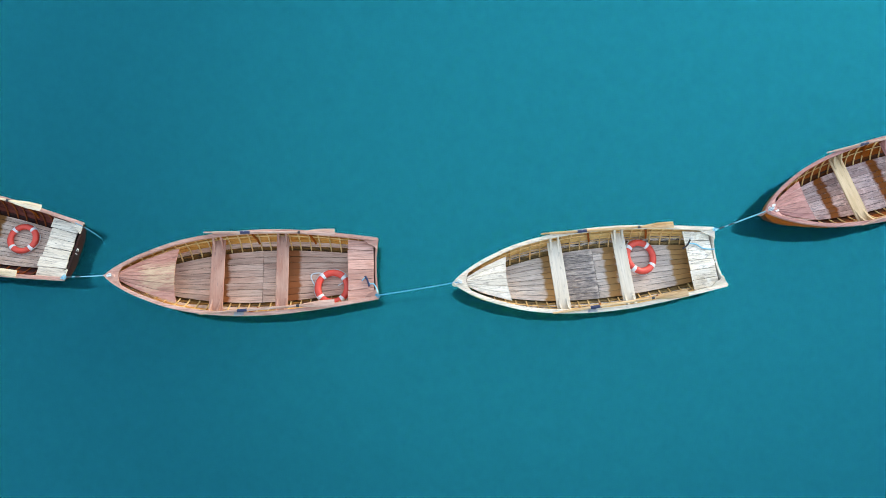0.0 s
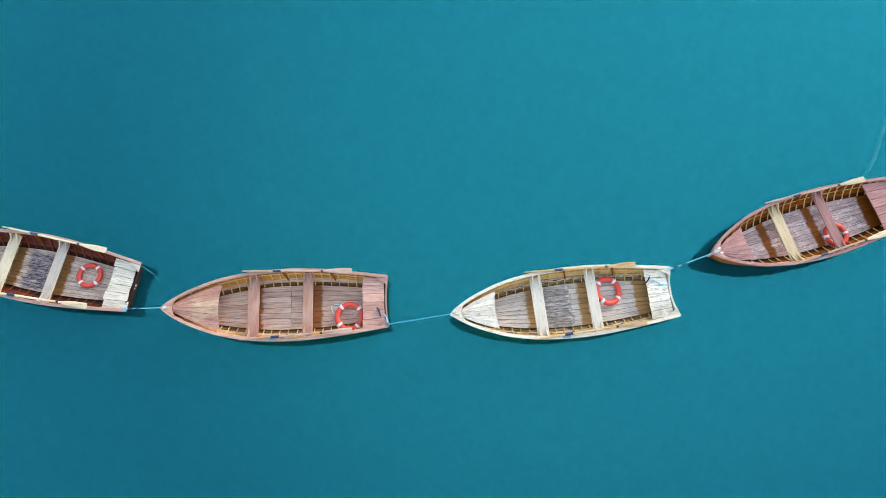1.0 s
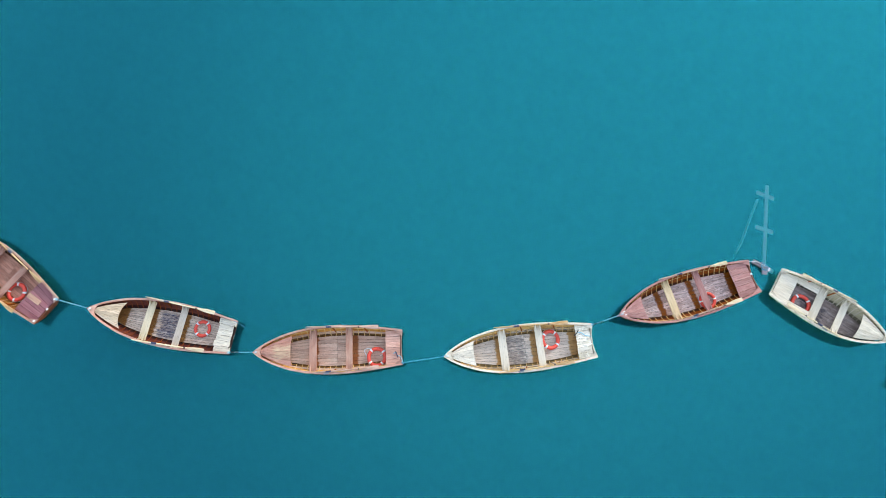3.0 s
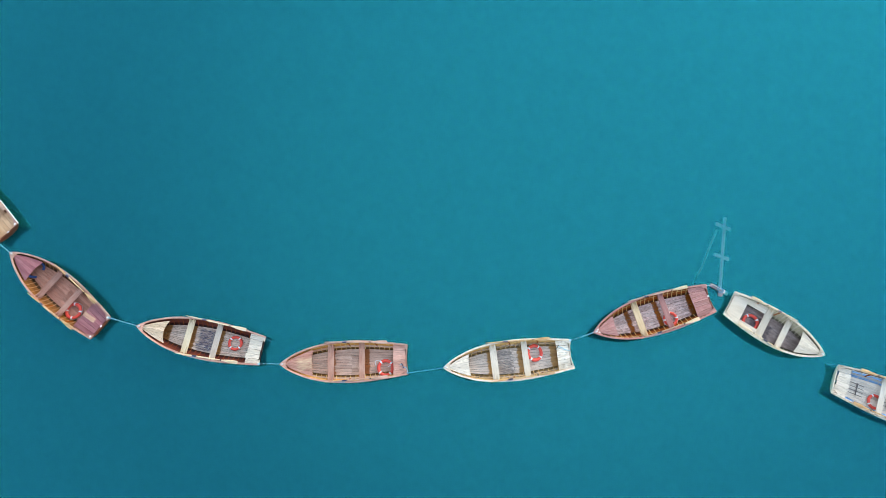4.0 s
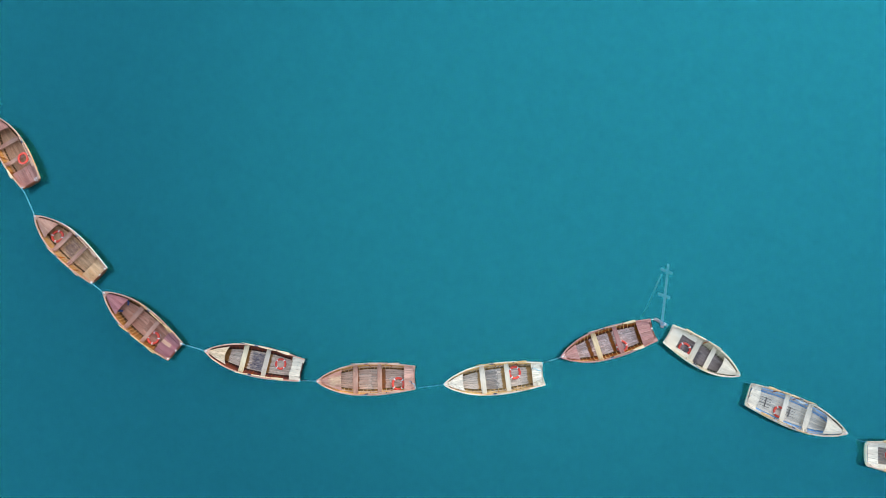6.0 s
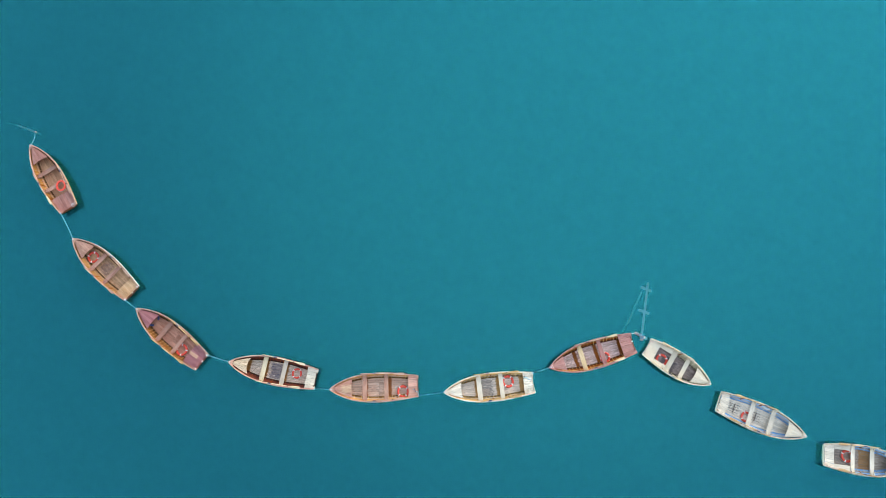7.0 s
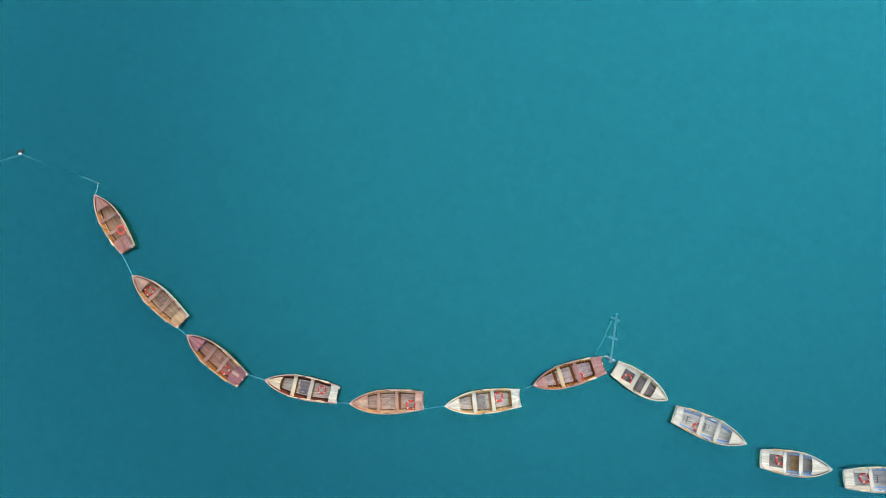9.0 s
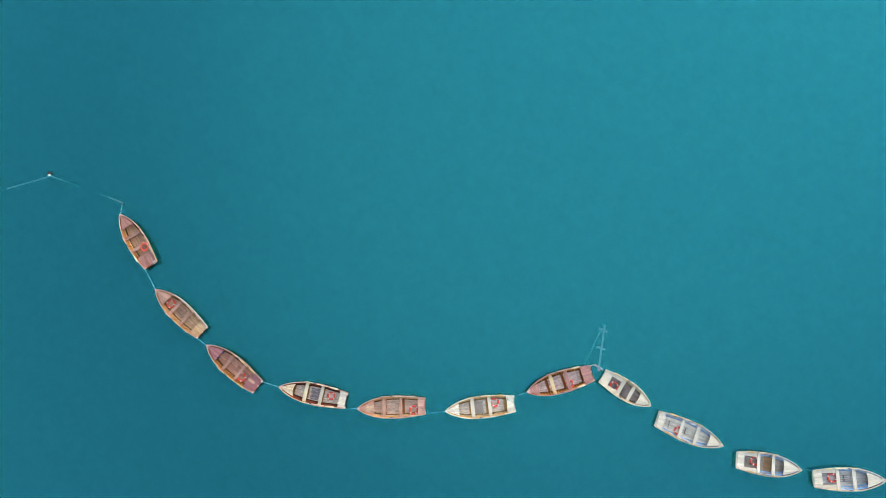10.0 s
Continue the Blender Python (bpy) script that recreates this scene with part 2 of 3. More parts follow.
def build_strake(h, k, s, hollow):
    f0, f1 = k / STRAKES, (k + 1) / STRAKES + 0.03
    f1 = min(f1, 0.995)
    bm = bmesh.new()
    rings = []
    n = 26
    for i in range(n + 1):
        x = 0.02 + (h.L - 0.02) * (i / n) ** 1.15
        a, b = h.point(x, f0), h.point(x, f1)
        lap = 0.004 + 0.012 * min(1.0, x / 0.4)
        b.y += lap
        t = 0.014
        ring = [a, b, b + Vector((0, t, -0.002)), a + Vector((0, t, 0))]
        if i == n:
            ring = [Vector((p.x - 0.02 - hollow * max(0.0, 1 - (p.y / h.half(x)) ** 2) - 0.30 * (h.sheer(x) - p.z), p.y, p.z)) for p in ring]
        rings.append([side(p, s) for p in ring])
    loft(bm, rings)
    return bm


def build_rib(h, x, s, low):
    bm = bmesh.new()
    rings = []
    f1 = min((h.sheer(x) - low) / (h.sheer(x) - h.keel(x)), 0.96)
    for i in range(7):
        f = -0.01 + (f1 + 0.01) * i / 6
        p = h.point(x, max(f, 0.0))
        p.y -= 0.004
        w, t = 0.011, 0.02
        q = p + Vector((0, -t, 0.006))
        rings.append([side(v, s) for v in (p + Vector((-w, 0, 0)), p + Vector((w, 0, 0)), q + Vector((w, 0, 0)), q + Vector((-w, 0, 0)))])
    loft(bm, rings)
    return bm


def build_gunwale(h, s, width=0.062):
    bm = bmesh.new()
    rings = []
    for i in range(41):
        x = h.L * (i / 40) ** 1.1
        c = Vector((x, h.half(x) + 0.004, h.sheer(x) + 0.018))
        w = min(width / 2, h.half(x) * 0.9 + 0.02)
        e = 0.008
        prof = [(-w, -0.03), (-w, 0.012), (-w + e, 0.02), (w - e, 0.02), (w, 0.012), (w, -0.03)]
        rings.append([side((c.x, max(c.y + dy, 0.001), c.z + dz), s) for dy, dz in prof])
    loft(bm, rings)
    return bm


def fan_plank(h, x0, x1, a, b, width, z, thick, gap=0.006, steps=8, end=None):
    """One board between the lateral fractions a and b of width(x)."""
    bm = bmesh.new()
    rows = []
    for i in range(steps + 1):
        t = i / steps
        rows.append([x0 + (x1 - x0) * t])
    left, right = [], []
    for (x,) in rows:
        w = width(x)
        for f, store, d in ((a, left, gap / 2), (b, right, -gap / 2)):
            xx = x
            if end:
                xx = x0 + (end(f) - x0) * (x - x0) / (x1 - x0)
            store.append((xx, f * w + d, z(xx, f)))
    slab(bm, left + right[::-1], thick)
    return bm


def build_knee(x, y_end, s, z, rise, run=0.2, thick=0.022):
    bm = bmesh.new()
    prof = []
    for i in range(7):
        t = i / 6
        prof.append((y_end - run * (1 - t), z + 0.006 + rise * t**2.2))
    prof2 = [(y_end, z + rise + 0.006), (y_end, z + 0.0), (y_end - run, z)]
    pts = prof + prof2[1:]
    vs0 = [bm.verts.new((x - thick, y * s, zz)) for y, zz in pts]
    vs1 = [bm.verts.new((x + thick, y * s, zz)) for y, zz in pts]
    bm.faces.new(vs0)
    bm.faces.new(vs1[::-1])
    for i in range(len(pts)):
        j = (i + 1) % len(pts)
        bm.faces.new((vs0[i], vs1[i], vs1[j], vs0[j]))
    return bm


IRON = plain("galvanised_iron", (0.35, 0.36, 0.38), 0.45, 0.8)
BLUE_SLEEVE = plain("blue_plastic", (0.012, 0.022, 0.07), 0.5)
WHITE_PLASTIC = plain("white_plastic", (0.78, 0.78, 0.76), 0.45, vary=0.15)
RING_RED = plain("orange_red_plastic", (0.80, 0.072, 0.042), 0.42, vary=0.25, scale=9.0, dirt=(0.6, 0.12, 0.08))
ROPE_BLUE = plain("light_blue_rope", (0.22, 0.55, 0.68), 0.8, scale=60.0)
ROPE_TEAL = plain("teal_rope", (0.055, 0.29, 0.42), 0.8, scale=60.0)
NAVY = plain("navy_cloth", (0.03, 0.08, 0.24), 0.8)
ROPE_PALE = plain("pale_rope", (0.66, 0.70, 0.70), 0.8, scale=60.0)
OAR_PALE = wood("pale_oar_wood", (0.48, 0.36, 0.22), (0.60, 0.52, 0.40), amount=0.1)
OAR_PINK = wood("faded_red_oar_wood", (0.34, 0.19, 0.14), (0.50, 0.37, 0.31), amount=0.1)
SLOT = plain("dark_grey_wood", (0.14, 0.125, 0.11), 0.7)
RUBBER = plain("black_rubber", (0.02, 0.02, 0.025), 0.7)


def rowing_boat(bow, stern, width, st):
    """A clinker-built rowing boat from its bow point and the middle of its stern."""
    bx, by = bow
    dx, dy = stern[0] - bx, stern[1] - by
    L = math.hypot(dx, dy)
    h = Hull(L, width)
    m = pose(bx, by, -DRAFT, 0, 0, math.degrees(math.atan2(dy, dx)))
    boat = thing("rowing_boat", m, st["label"], "rowing boat", "boats moored in a line")
    rng = random.Random(st["seed"])
    k = L / 5.0
    deck_x0, deck_x1 = 0.26 * k, st.get("deck_len", 1.19) * k
    t1, t2 = st.get("t1", 2.02) * k, st.get("t2", 3.2) * k
    seat_x0 = L - st.get("seat_len", 0.58) * k

    for s in (1, -1):
        # planks from the sixth down take the bilge wood, with shade in its colour
        for i in range(STRAKES):
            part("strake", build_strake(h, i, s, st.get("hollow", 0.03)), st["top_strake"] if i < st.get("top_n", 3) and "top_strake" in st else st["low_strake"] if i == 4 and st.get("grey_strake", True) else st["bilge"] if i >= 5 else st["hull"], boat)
        part("gunwale", build_gunwale(h, s, st.get("gun_w", 0.074)), st["gun"], boat)
    if st.get("rub"):
        bm = bmesh.new()
        rings = []
        for i in range(31):
            x = 1.2 + (L - 1.2) * i / 30
            p = Vector((x, h.half(x) + 0.036, h.sheer(x) + 0.022))
            rings.append([p + Vector(d) for d in ((0, 0, 0.018), (0, 0, -0.03), (0, 0.022, -0.03), (0, 0.022, 0.018))])
        loft(bm, rings)
        part("rubbing_strip", bm, WHITE_PLASTIC, boat, "white rubbing strip")
    # ribs
    x = 0.34 * k
    while x < L - 0.30:
        for s in (1, -1):
            low = FLOOR_Z - 0.03
            part("rib", build_rib(h, x + rng.uniform(-0.012, 0.012), s, low), st["rib"], boat)
        x += st.get("rib_step", 0.195) * k
    # stringers along the ribs
    for s in (1, -1):
        for f in st.get("stringers", ()):
            bm = bmesh.new()
            rings = []
            for i in range(25):
                x = 0.5 * k + (L - 0.62 * k) * i / 24
                p = h.point(x, f) + Vector((0, -0.027, 0))
                rings.append([side(p + Vector(d), s) for d in ((0, 0, 0.013), (0, 0, -0.013), (0, -0.014, -0.013), (0, -0.014, 0.013))])
            loft(bm, rings)
            part("stringer", bm, st["rib"], boat)
    # stem, breasthook
    bm = bmesh.new()
    slab(bm, [(0.0, 0.03, h.sheer(0) + 0.05), (-0.05, 0.0, h.sheer(0) + 0.05), (0.0, -0.03, h.sheer(0) + 0.05), (0.16, -0.03, h.sheer(0.1) + 0.04), (0.16, 0.03, h.sheer(0.1) + 0.04)], 0.3)
    part("stem", bm, st["gun"], boat)
    bm = bmesh.new()
    xs = [0.02 + 0.28 * k * i / 6 for i in range(7)]
    ol = [(x, h.half(x) - 0.01, h.sheer(x) + 0.042) for x in xs]
    back = []
    w_end = h.half(xs[-1]) - 0.01
    for i in range(1, 8):
        f = 1 - i / 4
        back.append((xs[-1] - 0.09 * k * (1 - f * f), w_end * f, h.sheer(xs[-1]) + 0.042))
    slab(bm, ol + back[:-1] + [(x, -y, z) for x, y, z in ol[::-1]], 0.03)
    part("breasthook", bm, st["gun"], boat)
    # bow deck
    nd = st.get("deck_n", 6)
    inset = st.get("deck_inset", 0.085)
    dw = lambda x: max(h.half(x) - inset, 0.02)
    dz = lambda x, f: h.sheer(x) - 0.02 + 0.03 * (1 - f * f)
    dend = lambda f: deck_x1 - st.get("deck_curve", 0.0) / 2 + (0.05 + st.get("deck_curve", 0.0)) * f * f
    for i in range(nd):
        a, b = -1 + 2 * i / nd, -1 + 2 * (i + 1) / nd
        part("deck_plank", fan_plank(h, deck_x0 - 0.04, deck_x1, a, b, dw, dz, 0.02, gap=0.006, end=dend), st["deck_mat"], boat)
    # floor
    fw = lambda x: max(h.y_at(x, FLOOR_Z) - 0.06, 0.03)
    fz = lambda x, f: FLOOR_Z
    cuts = [max(deck_x1 - 0.6, 0.45), t1, st.get("seam", 2.72) * k, seat_x0 + 0.20]
    nf = st.get("floor_n", 8)
    for c0, c1 in zip(cuts, cuts[1:]):
        for i in range(nf):
            a, b = -1 + 2 * i / nf, -1 + 2 * (i + 1) / nf
            dzv = rng.uniform(-0.004, 0.004)
            part("floor_board", fan_plank(h, c0 + 0.003, c1 - 0.003, a, b, fw, lambda x, f: FLOOR_Z + dzv, 0.02, gap=st.get("floor_gap", 0.007)), st["floor"], boat)
    # slatted foot grates
    for gx in st.get("grates", ()):
        for i in range(4):
            bm = bmesh.new()
            yy = -0.21 + 0.14 * i
            box(bm, gx - 0.28, gx + 0.28, yy - 0.012, yy + 0.012, FLOOR_Z + 0.004, FLOOR_Z + 0.012)
            part("drain_slot", bm, SLOT, boat, "dark gap between floor slats")
        bm = bmesh.new()
        box(bm, gx - 0.022, gx + 0.022, -0.25, 0.25, FLOOR_Z + 0.013, FLOOR_Z + 0.04, 0.004)
        part("floor_batten", bm, SLOT, boat, "dark cross batten on the floor")
    # thwarts with knees
    for x, wd, mat in ((t1, st.get("tw1", 0.26), st["thw1"]), (t2, st.get("tw2", 0.235), st["thw2"])):
        ye = h.y_at(x, SEAT_Z) - 0.006
        bm = bmesh.new()
        box(bm, x - wd * k / 2, x + wd * k / 2, -ye, ye, SEAT_Z - 0.03, SEAT_Z, 0.006)
        th = part("thwart", bm, mat, boat)
        for s in (1, -1):
            for off in (-0.075, 0.075):
                part("knee", build_knee(x + off, h.half(x) - 0.02, s, SEAT_Z + 0.001, h.sheer(x) - SEAT_Z - 0.005, 0.26, 0.016), mat, th)
    # stern seat
    sz = SEAT_TOP
    sw = lambda x: h.y_at(x, sz) - 0.03
    ns = st.get("seat_n", 6)
    seat_x1 = L - 0.04 - st.get("hollow", 0.03) - 0.30 * (h.sheer(L) - sz)
    for i in range(ns):
        a, b = -1 + 2 * i / ns, -1 + 2 * (i + 1) / ns
        part("seat_plank", fan_plank(h, seat_x0 + rng.uniform(-1, 1) * st.get("jag", 0.008), seat_x1 + rng.uniform(-1, 0) * st.get("jag", 0.008), a, b, sw, lambda x, f: sz, 0.022, gap=0.009), st["seat_mat"], boat)
    bm = bmesh.new()
    box(bm, seat_x0 + 0.20, seat_x0 + 0.225, -sw(seat_x0) + 0.03, sw(seat_x0) - 0.03, FLOOR_Z, sz - 0.023)
    part("seat_riser", bm, st["floor"], boat)
    if st.get("side_bench"):
        for s in (1, -1):
            bm = bmesh.new()
            n = 8
            xs = [t2 + 0.14 + (seat_x0 - 0.01 - t2 - 0.14) * i / n for i in range(n + 1)]
            inner = [(x, s * st.get("well", 0.40) * width, sz) for x in xs]
            outer = [(x, s * (h.y_at(x, sz) - 0.02), sz) for x in xs]
            slab(bm, inner + outer[::-1], 0.025)
            part("side_bench", bm, st["seat_mat"], boat)
    # transom with hollowed top edge
    bm = bmesh.new()
    n = 10
    top, low = [], []
    zg = h.sheer(L)
    for i in range(n + 1):
        f = -1 + 2 * i / n
        y = f * (h.half(L) + 0.015)
        zt = zg + 0.035 - 0.09 * (1 - abs(f) ** 2.5)
        top.append((y, zt))
    for i in range(n + 1):
        f = 1 - 2 * i / n
        fr = (1 - abs(f) ** 1.2) * 0.98
        p = h.point(L, max(fr, 0.04))
        low.append((math.copysign(p.y, f) if abs(f) > 0.01 else 0.0, p.z))
    outline = top + low
    hollow = st.get("hollow", 0.03)
    xo = lambda y, z: L - hollow * (1 - (y / (h.half(L) + 0.015)) ** 2) - 0.30 * (zg - z)
    v0 = [bm.verts.new((xo(y, z) - 0.018, y, z)) for y, z in outline]
    v1 = [bm.verts.new((xo(y, z) + 0.018, y, z)) for y, z in outline]
    for i in range(n):
        j = len(outline) - 1 - i
        bm.faces.new((v0[i], v0[i + 1], v0[j - 1], v0[j]))
        bm.faces.new((v1[i], v1[j], v1[j - 1], v1[i + 1]))
    for i in range(len(outline)):
        j = (i + 1) % len(outline)
        bm.faces.new((v0[i], v0[j], v1[j], v1[i]))
    boat_transom = part("transom", bm, st["transom"], boat)
    # corner knees at the stern
    for s in (1, -1):
        bm = bmesh.new()
        w = h.half(L)
        z = h.sheer(L) + 0.034
        pts = [(L + 0.01, s * (w + 0.02), z), (L - 0.02, s * (w - 0.19), z - 0.02)]
        for i in range(1, 5):
            t = i / 5
            pts.append((L - 0.05 - 0.19 * t**1.6, s * (w - 0.19 + 0.13 * t**0.6), z - 0.015))
        pts.append((L - 0.27, s * (h.half(L - 0.27) - 0.03), z - 0.015))
        pts.append((L - 0.27, s * (h.half(L - 0.27) + 0.02), z - 0.015))
        slab(bm, pts, 0.035)
        part("quarter_knee", bm, st["seat_mat"] if st.get("quarter") else st["gun"], boat)
    # rowlocks
    for s in (1, -1):
        for rx in (2.42 * k,):
            bm = bmesh.new()
            y = s * h.half(rx)
            z = h.sheer(rx) + 0.035
            box(bm, rx - 0.09, rx + 0.09, y - 0.035, y + 0.035, z, z + 0.012, 0.003)
            for e in (-0.045, 0.045):
                tube(bm, [(rx + e * 0.5, y, z + 0.01), (rx + e, y, z + 0.045), (rx + e * 1.15, y, z + 0.10)], 0.009)
            part("rowlock", bm, IRON, boat)
    # braces between thwart and gunwale
    for bx_ in st.get("braces", (2.62, 3.72)):
        for s in (1, -1):
            bm = bmesh.new()
            x = bx_ * k
            tube(bm, [(x - 0.02, s * (h.half(x) - 0.035), h.sheer(x) - 0.02), (x + 0.03, s * (h.y_at(x, 0.30) - 0.04), 0.30), (x + 0.05, s * (h.y_at(x, 0.22) - 0.035), 0.22)], 0.022, 5)
            part("brace", bm, st["brace"], boat)
    # bow ring and mooring eye
    bm = bmesh.new()
    tube(bm, [(0.09 + 0.03 * math.cos(a), 0.03 * math.sin(a), h.sheer(0) + 0.06) for a in (i * math.pi / 4 for i in range(9))], 0.008)
    part("mooring_eye", bm, IRON, boat)
    return boat, h, m, k, boat_transom


def life_ring(m, label, bands=4):
    ring = thing("life_ring", m, label, "life ring", "life rings in the boats")
    R, r = 0.285, 0.066
    bm = bmesh.new()
    rings = [[(math.cos(a) * (R + r * math.cos(b)), math.sin(a) * (R + r * math.cos(b)), r + 0.85 * r * math.sin(b)) for b in (j * math.pi / 6 for j in range(12))]
             for a in (i * math.pi / 20 for i in range(40))]
    loft(bm, rings + rings[:1], caps=False)
    bmesh.ops.remove_doubles(bm, verts=bm.verts[:], dist=0.0005)
    tyre = part("buoyant_ring", bm, RING_RED, ring, smooth=True)
    for q in range(bands):
        bm = bmesh.new()
        c = q * math.pi / 2 + 0.5
        rr = r + 0.004
        rings = [[(math.cos(a) * (R + rr * math.cos(b)), math.sin(a) * (R + rr * math.cos(b)), r + 0.85 * rr * math.sin(b)) for b in (j * math.pi / 6 for j in range(12))]
                 for a in (c - 0.11 + 0.22 * i / 4 for i in range(5))]
        loft(bm, rings)
        part("white_band", bm, WHITE_PLASTIC, tyre, "white reflective band", smooth=True)
    bm = bmesh.new()
    pts = []
    for i in range(49):
        a = i * math.pi / 24
        sag = abs(math.sin(2 * (a - 0.5)))
        pts.append((math.cos(a) * (R + r + 0.002 + 0.014 * sag), math.sin(a) * (R + r + 0.002 + 0.014 * sag), r * (1.0 - 0.55 * sag)))
    tube(bm, pts, 0.005, 5)
    part("grab_line", bm, ROPE_PALE, ring)
    return ring


def oar(m, mat, label, length=2.5, blade_mat=None):
    """Lies along +x: handle at 0, blade at the end."""
    o = thing("oar", m, label, "oar", "oars laid along the gunwales")
    bm = bmesh.new()
    tube(bm, [(0, 0, 0), (0.16, 0, 0), (0.18, 0, 0), (0.9, 0, 0), (length - 0.6, 0, 0)], [0.017, 0.017, 0.024, 0.027, 0.021], 8)
    loom = part("loom", bm, mat, o, smooth=False)
    bm = bmesh.new()
    rings = []
    for i in range(8):
        t = i / 7
        w = 0.022 + 0.046 * min(1.0, t * 1.8) ** 0.8
        th = 0.02 * (1 - t) + 0.006
        x = length - 0.62 + 0.62 * t
        rings.append([(x, -w, 0), (x, -w * 0.4, -th), (x, w * 0.4, -th), (x, w, 0), (x, w * 0.4, th), (x, -w * 0.4, th)])
    loft(bm, rings)
    part("blade", bm, blade_mat or mat, o)
    bm = bmesh.new()
    tube(bm, [(0.70, 0, 0), (0.88, 0, 0)], 0.030, 8)
    part("sleeve", bm, BLUE_SLEEVE, loom, "dark blue plastic sleeve")
    bm = bmesh.new()
    tube(bm, [(length - 0.70, 0, 0), (length - 0.65, 0, 0)], 0.027, 8)
    part("strap", bm, RUBBER, loom, "dark rubber strap")
    return o


def rope(pts, mat, label, radius=0.0095, knots=()):
    """A mooring line through a few points, sagging between."""
    o = thing("mooring_rope", Matrix.Identity(4), label, "rope", "lines between the boats")
    bm = bmesh.new()
    out = []
    for a, b in zip(pts, pts[1:]):
        a, b = Vector(a), Vector(b)
        n = 14
        for i in range(n):
            t = i / n
            p = a.lerp(b, t)
            p.z -= 0.10 * (a - b).length * t * (1 - t)
            out.append(p)
    out.append(Vector(pts[-1]))
    tube(bm, out, radius, 6)
    part("line", bm, mat, o)
    for num, (kx, ky, kz) in enumerate(knots):
        bm = bmesh.new()
        rng = random.Random(int(kx * 100))
        for j in range(4):
            c = (kx + rng.uniform(-0.03, 0.03), ky + rng.uniform(-0.03, 0.03), kz + rng.uniform(-0.015, 0.02))
            a0 = rng.uniform(0, 6)
            tube(bm, [(c[0] + 0.022 * math.cos(a0 + a), c[1] + 0.022 * math.sin(a0 + a), c[2] + 0.012 * math.sin(2 * a)) for a in (i * math.pi / 4 for i in range(9))], 0.008, 5)
        part("knot", bm, ROPE_PALE if num == 0 else mat, o)
    return o


# ---- paint and wood of the boats ----


def style(name, label, seed, hull, gun, rib, deck, floor, thw1, thw2, seat, transom, brace=None, floor_kw=None, **kw):
    mk = lambda part_name, c, **a: wood(f"{name}_{part_name}", *c, **a)
    d = dict(label=label, seed=seed,
             # bilge: hull colour dimmed and blotched near-black for the shade by the floor edge
             hull=mk("hull", hull, amount=0.15, rough=0.45), bilge=mk("bilge", tuple(tuple(c * kw.get("bilge_shade", 0.42) for c in v) for v in hull), amount=0.3 if "bilge_shade" in kw else 0.85, stain=(0.02, 0.018, 0.016)), gun=mk("gunwale", gun, amount=kw.get("gun_stain", 0.15), stain=(0.13, 0.09, 0.06)), rib=mk("rib", rib, amount=0.05),
             deck_mat=mk("deck", deck, **{"amount": kw.get("deck_stain", 0.25), **kw.pop("deck_kw", {})}), floor=mk("floor", floor, **(floor_kw or {})), low_strake=mk("low_strake", floor, amount=kw.get("low_stain", 0.1), stain=(0.02, 0.018, 0.02)), thw1=mk("thwart_a", thw1, axis=1, amount=0.3, figure=0.22, wear=0.35),
             thw2=mk("thwart_b", thw2, axis=1, amount=0.3, figure=0.22, wear=0.35), seat_mat=mk("seat", seat, amount=kw.get("seat_stain", 0.25), flake=kw.get("seat_flake", 0.0)), transom=mk("transom", transom, axis=1),
             brace=mk("brace", brace or RUST))
    d.update(kw)
    return d


RUST = ((0.20, 0.047, 0.010), (0.29, 0.08, 0.018))
MAUVE = ((0.30, 0.138, 0.108), (0.45, 0.265, 0.212))
ROSE = ((0.32, 0.15, 0.135), (0.46, 0.27, 0.24))
SEAT_BROWN = ((0.29, 0.150, 0.115), (0.42, 0.265, 0.21))
RAIL = ((0.38, 0.20, 0.155), (0.55, 0.38, 0.32))
DEEP = ((0.17, 0.066, 0.022), (0.27, 0.125, 0.048))
MAROON = ((0.27, 0.115, 0.098), (0.40, 0.225, 0.19))
DULL = ((0.33, 0.175, 0.138), (0.50, 0.34, 0.282))
GOLD = ((0.49, 0.215, 0.062), (0.61, 0.33, 0.125))
TAN = ((0.56, 0.36, 0.15), (0.66, 0.48, 0.26))
CREAM = ((0.52, 0.455, 0.36), (0.61, 0.56, 0.475))
OCHRE = ((0.47, 0.405, 0.31), (0.57, 0.52, 0.435))
WHITE = ((0.54, 0.48, 0.39), (0.64, 0.595, 0.51))
GREY = ((0.47, 0.38, 0.31), (0.66, 0.58, 0.50))
DARKRED = ((0.11, 0.028, 0.016), (0.20, 0.065, 0.035))
PLUM = ((0.23, 0.085, 0.095), (0.33, 0.165, 0.165))
BLUE = ((0.16, 0.39, 0.70), (0.36, 0.57, 0.78))
BROWN = ((0.34, 0.165, 0.085), (0.47, 0.29, 0.185))

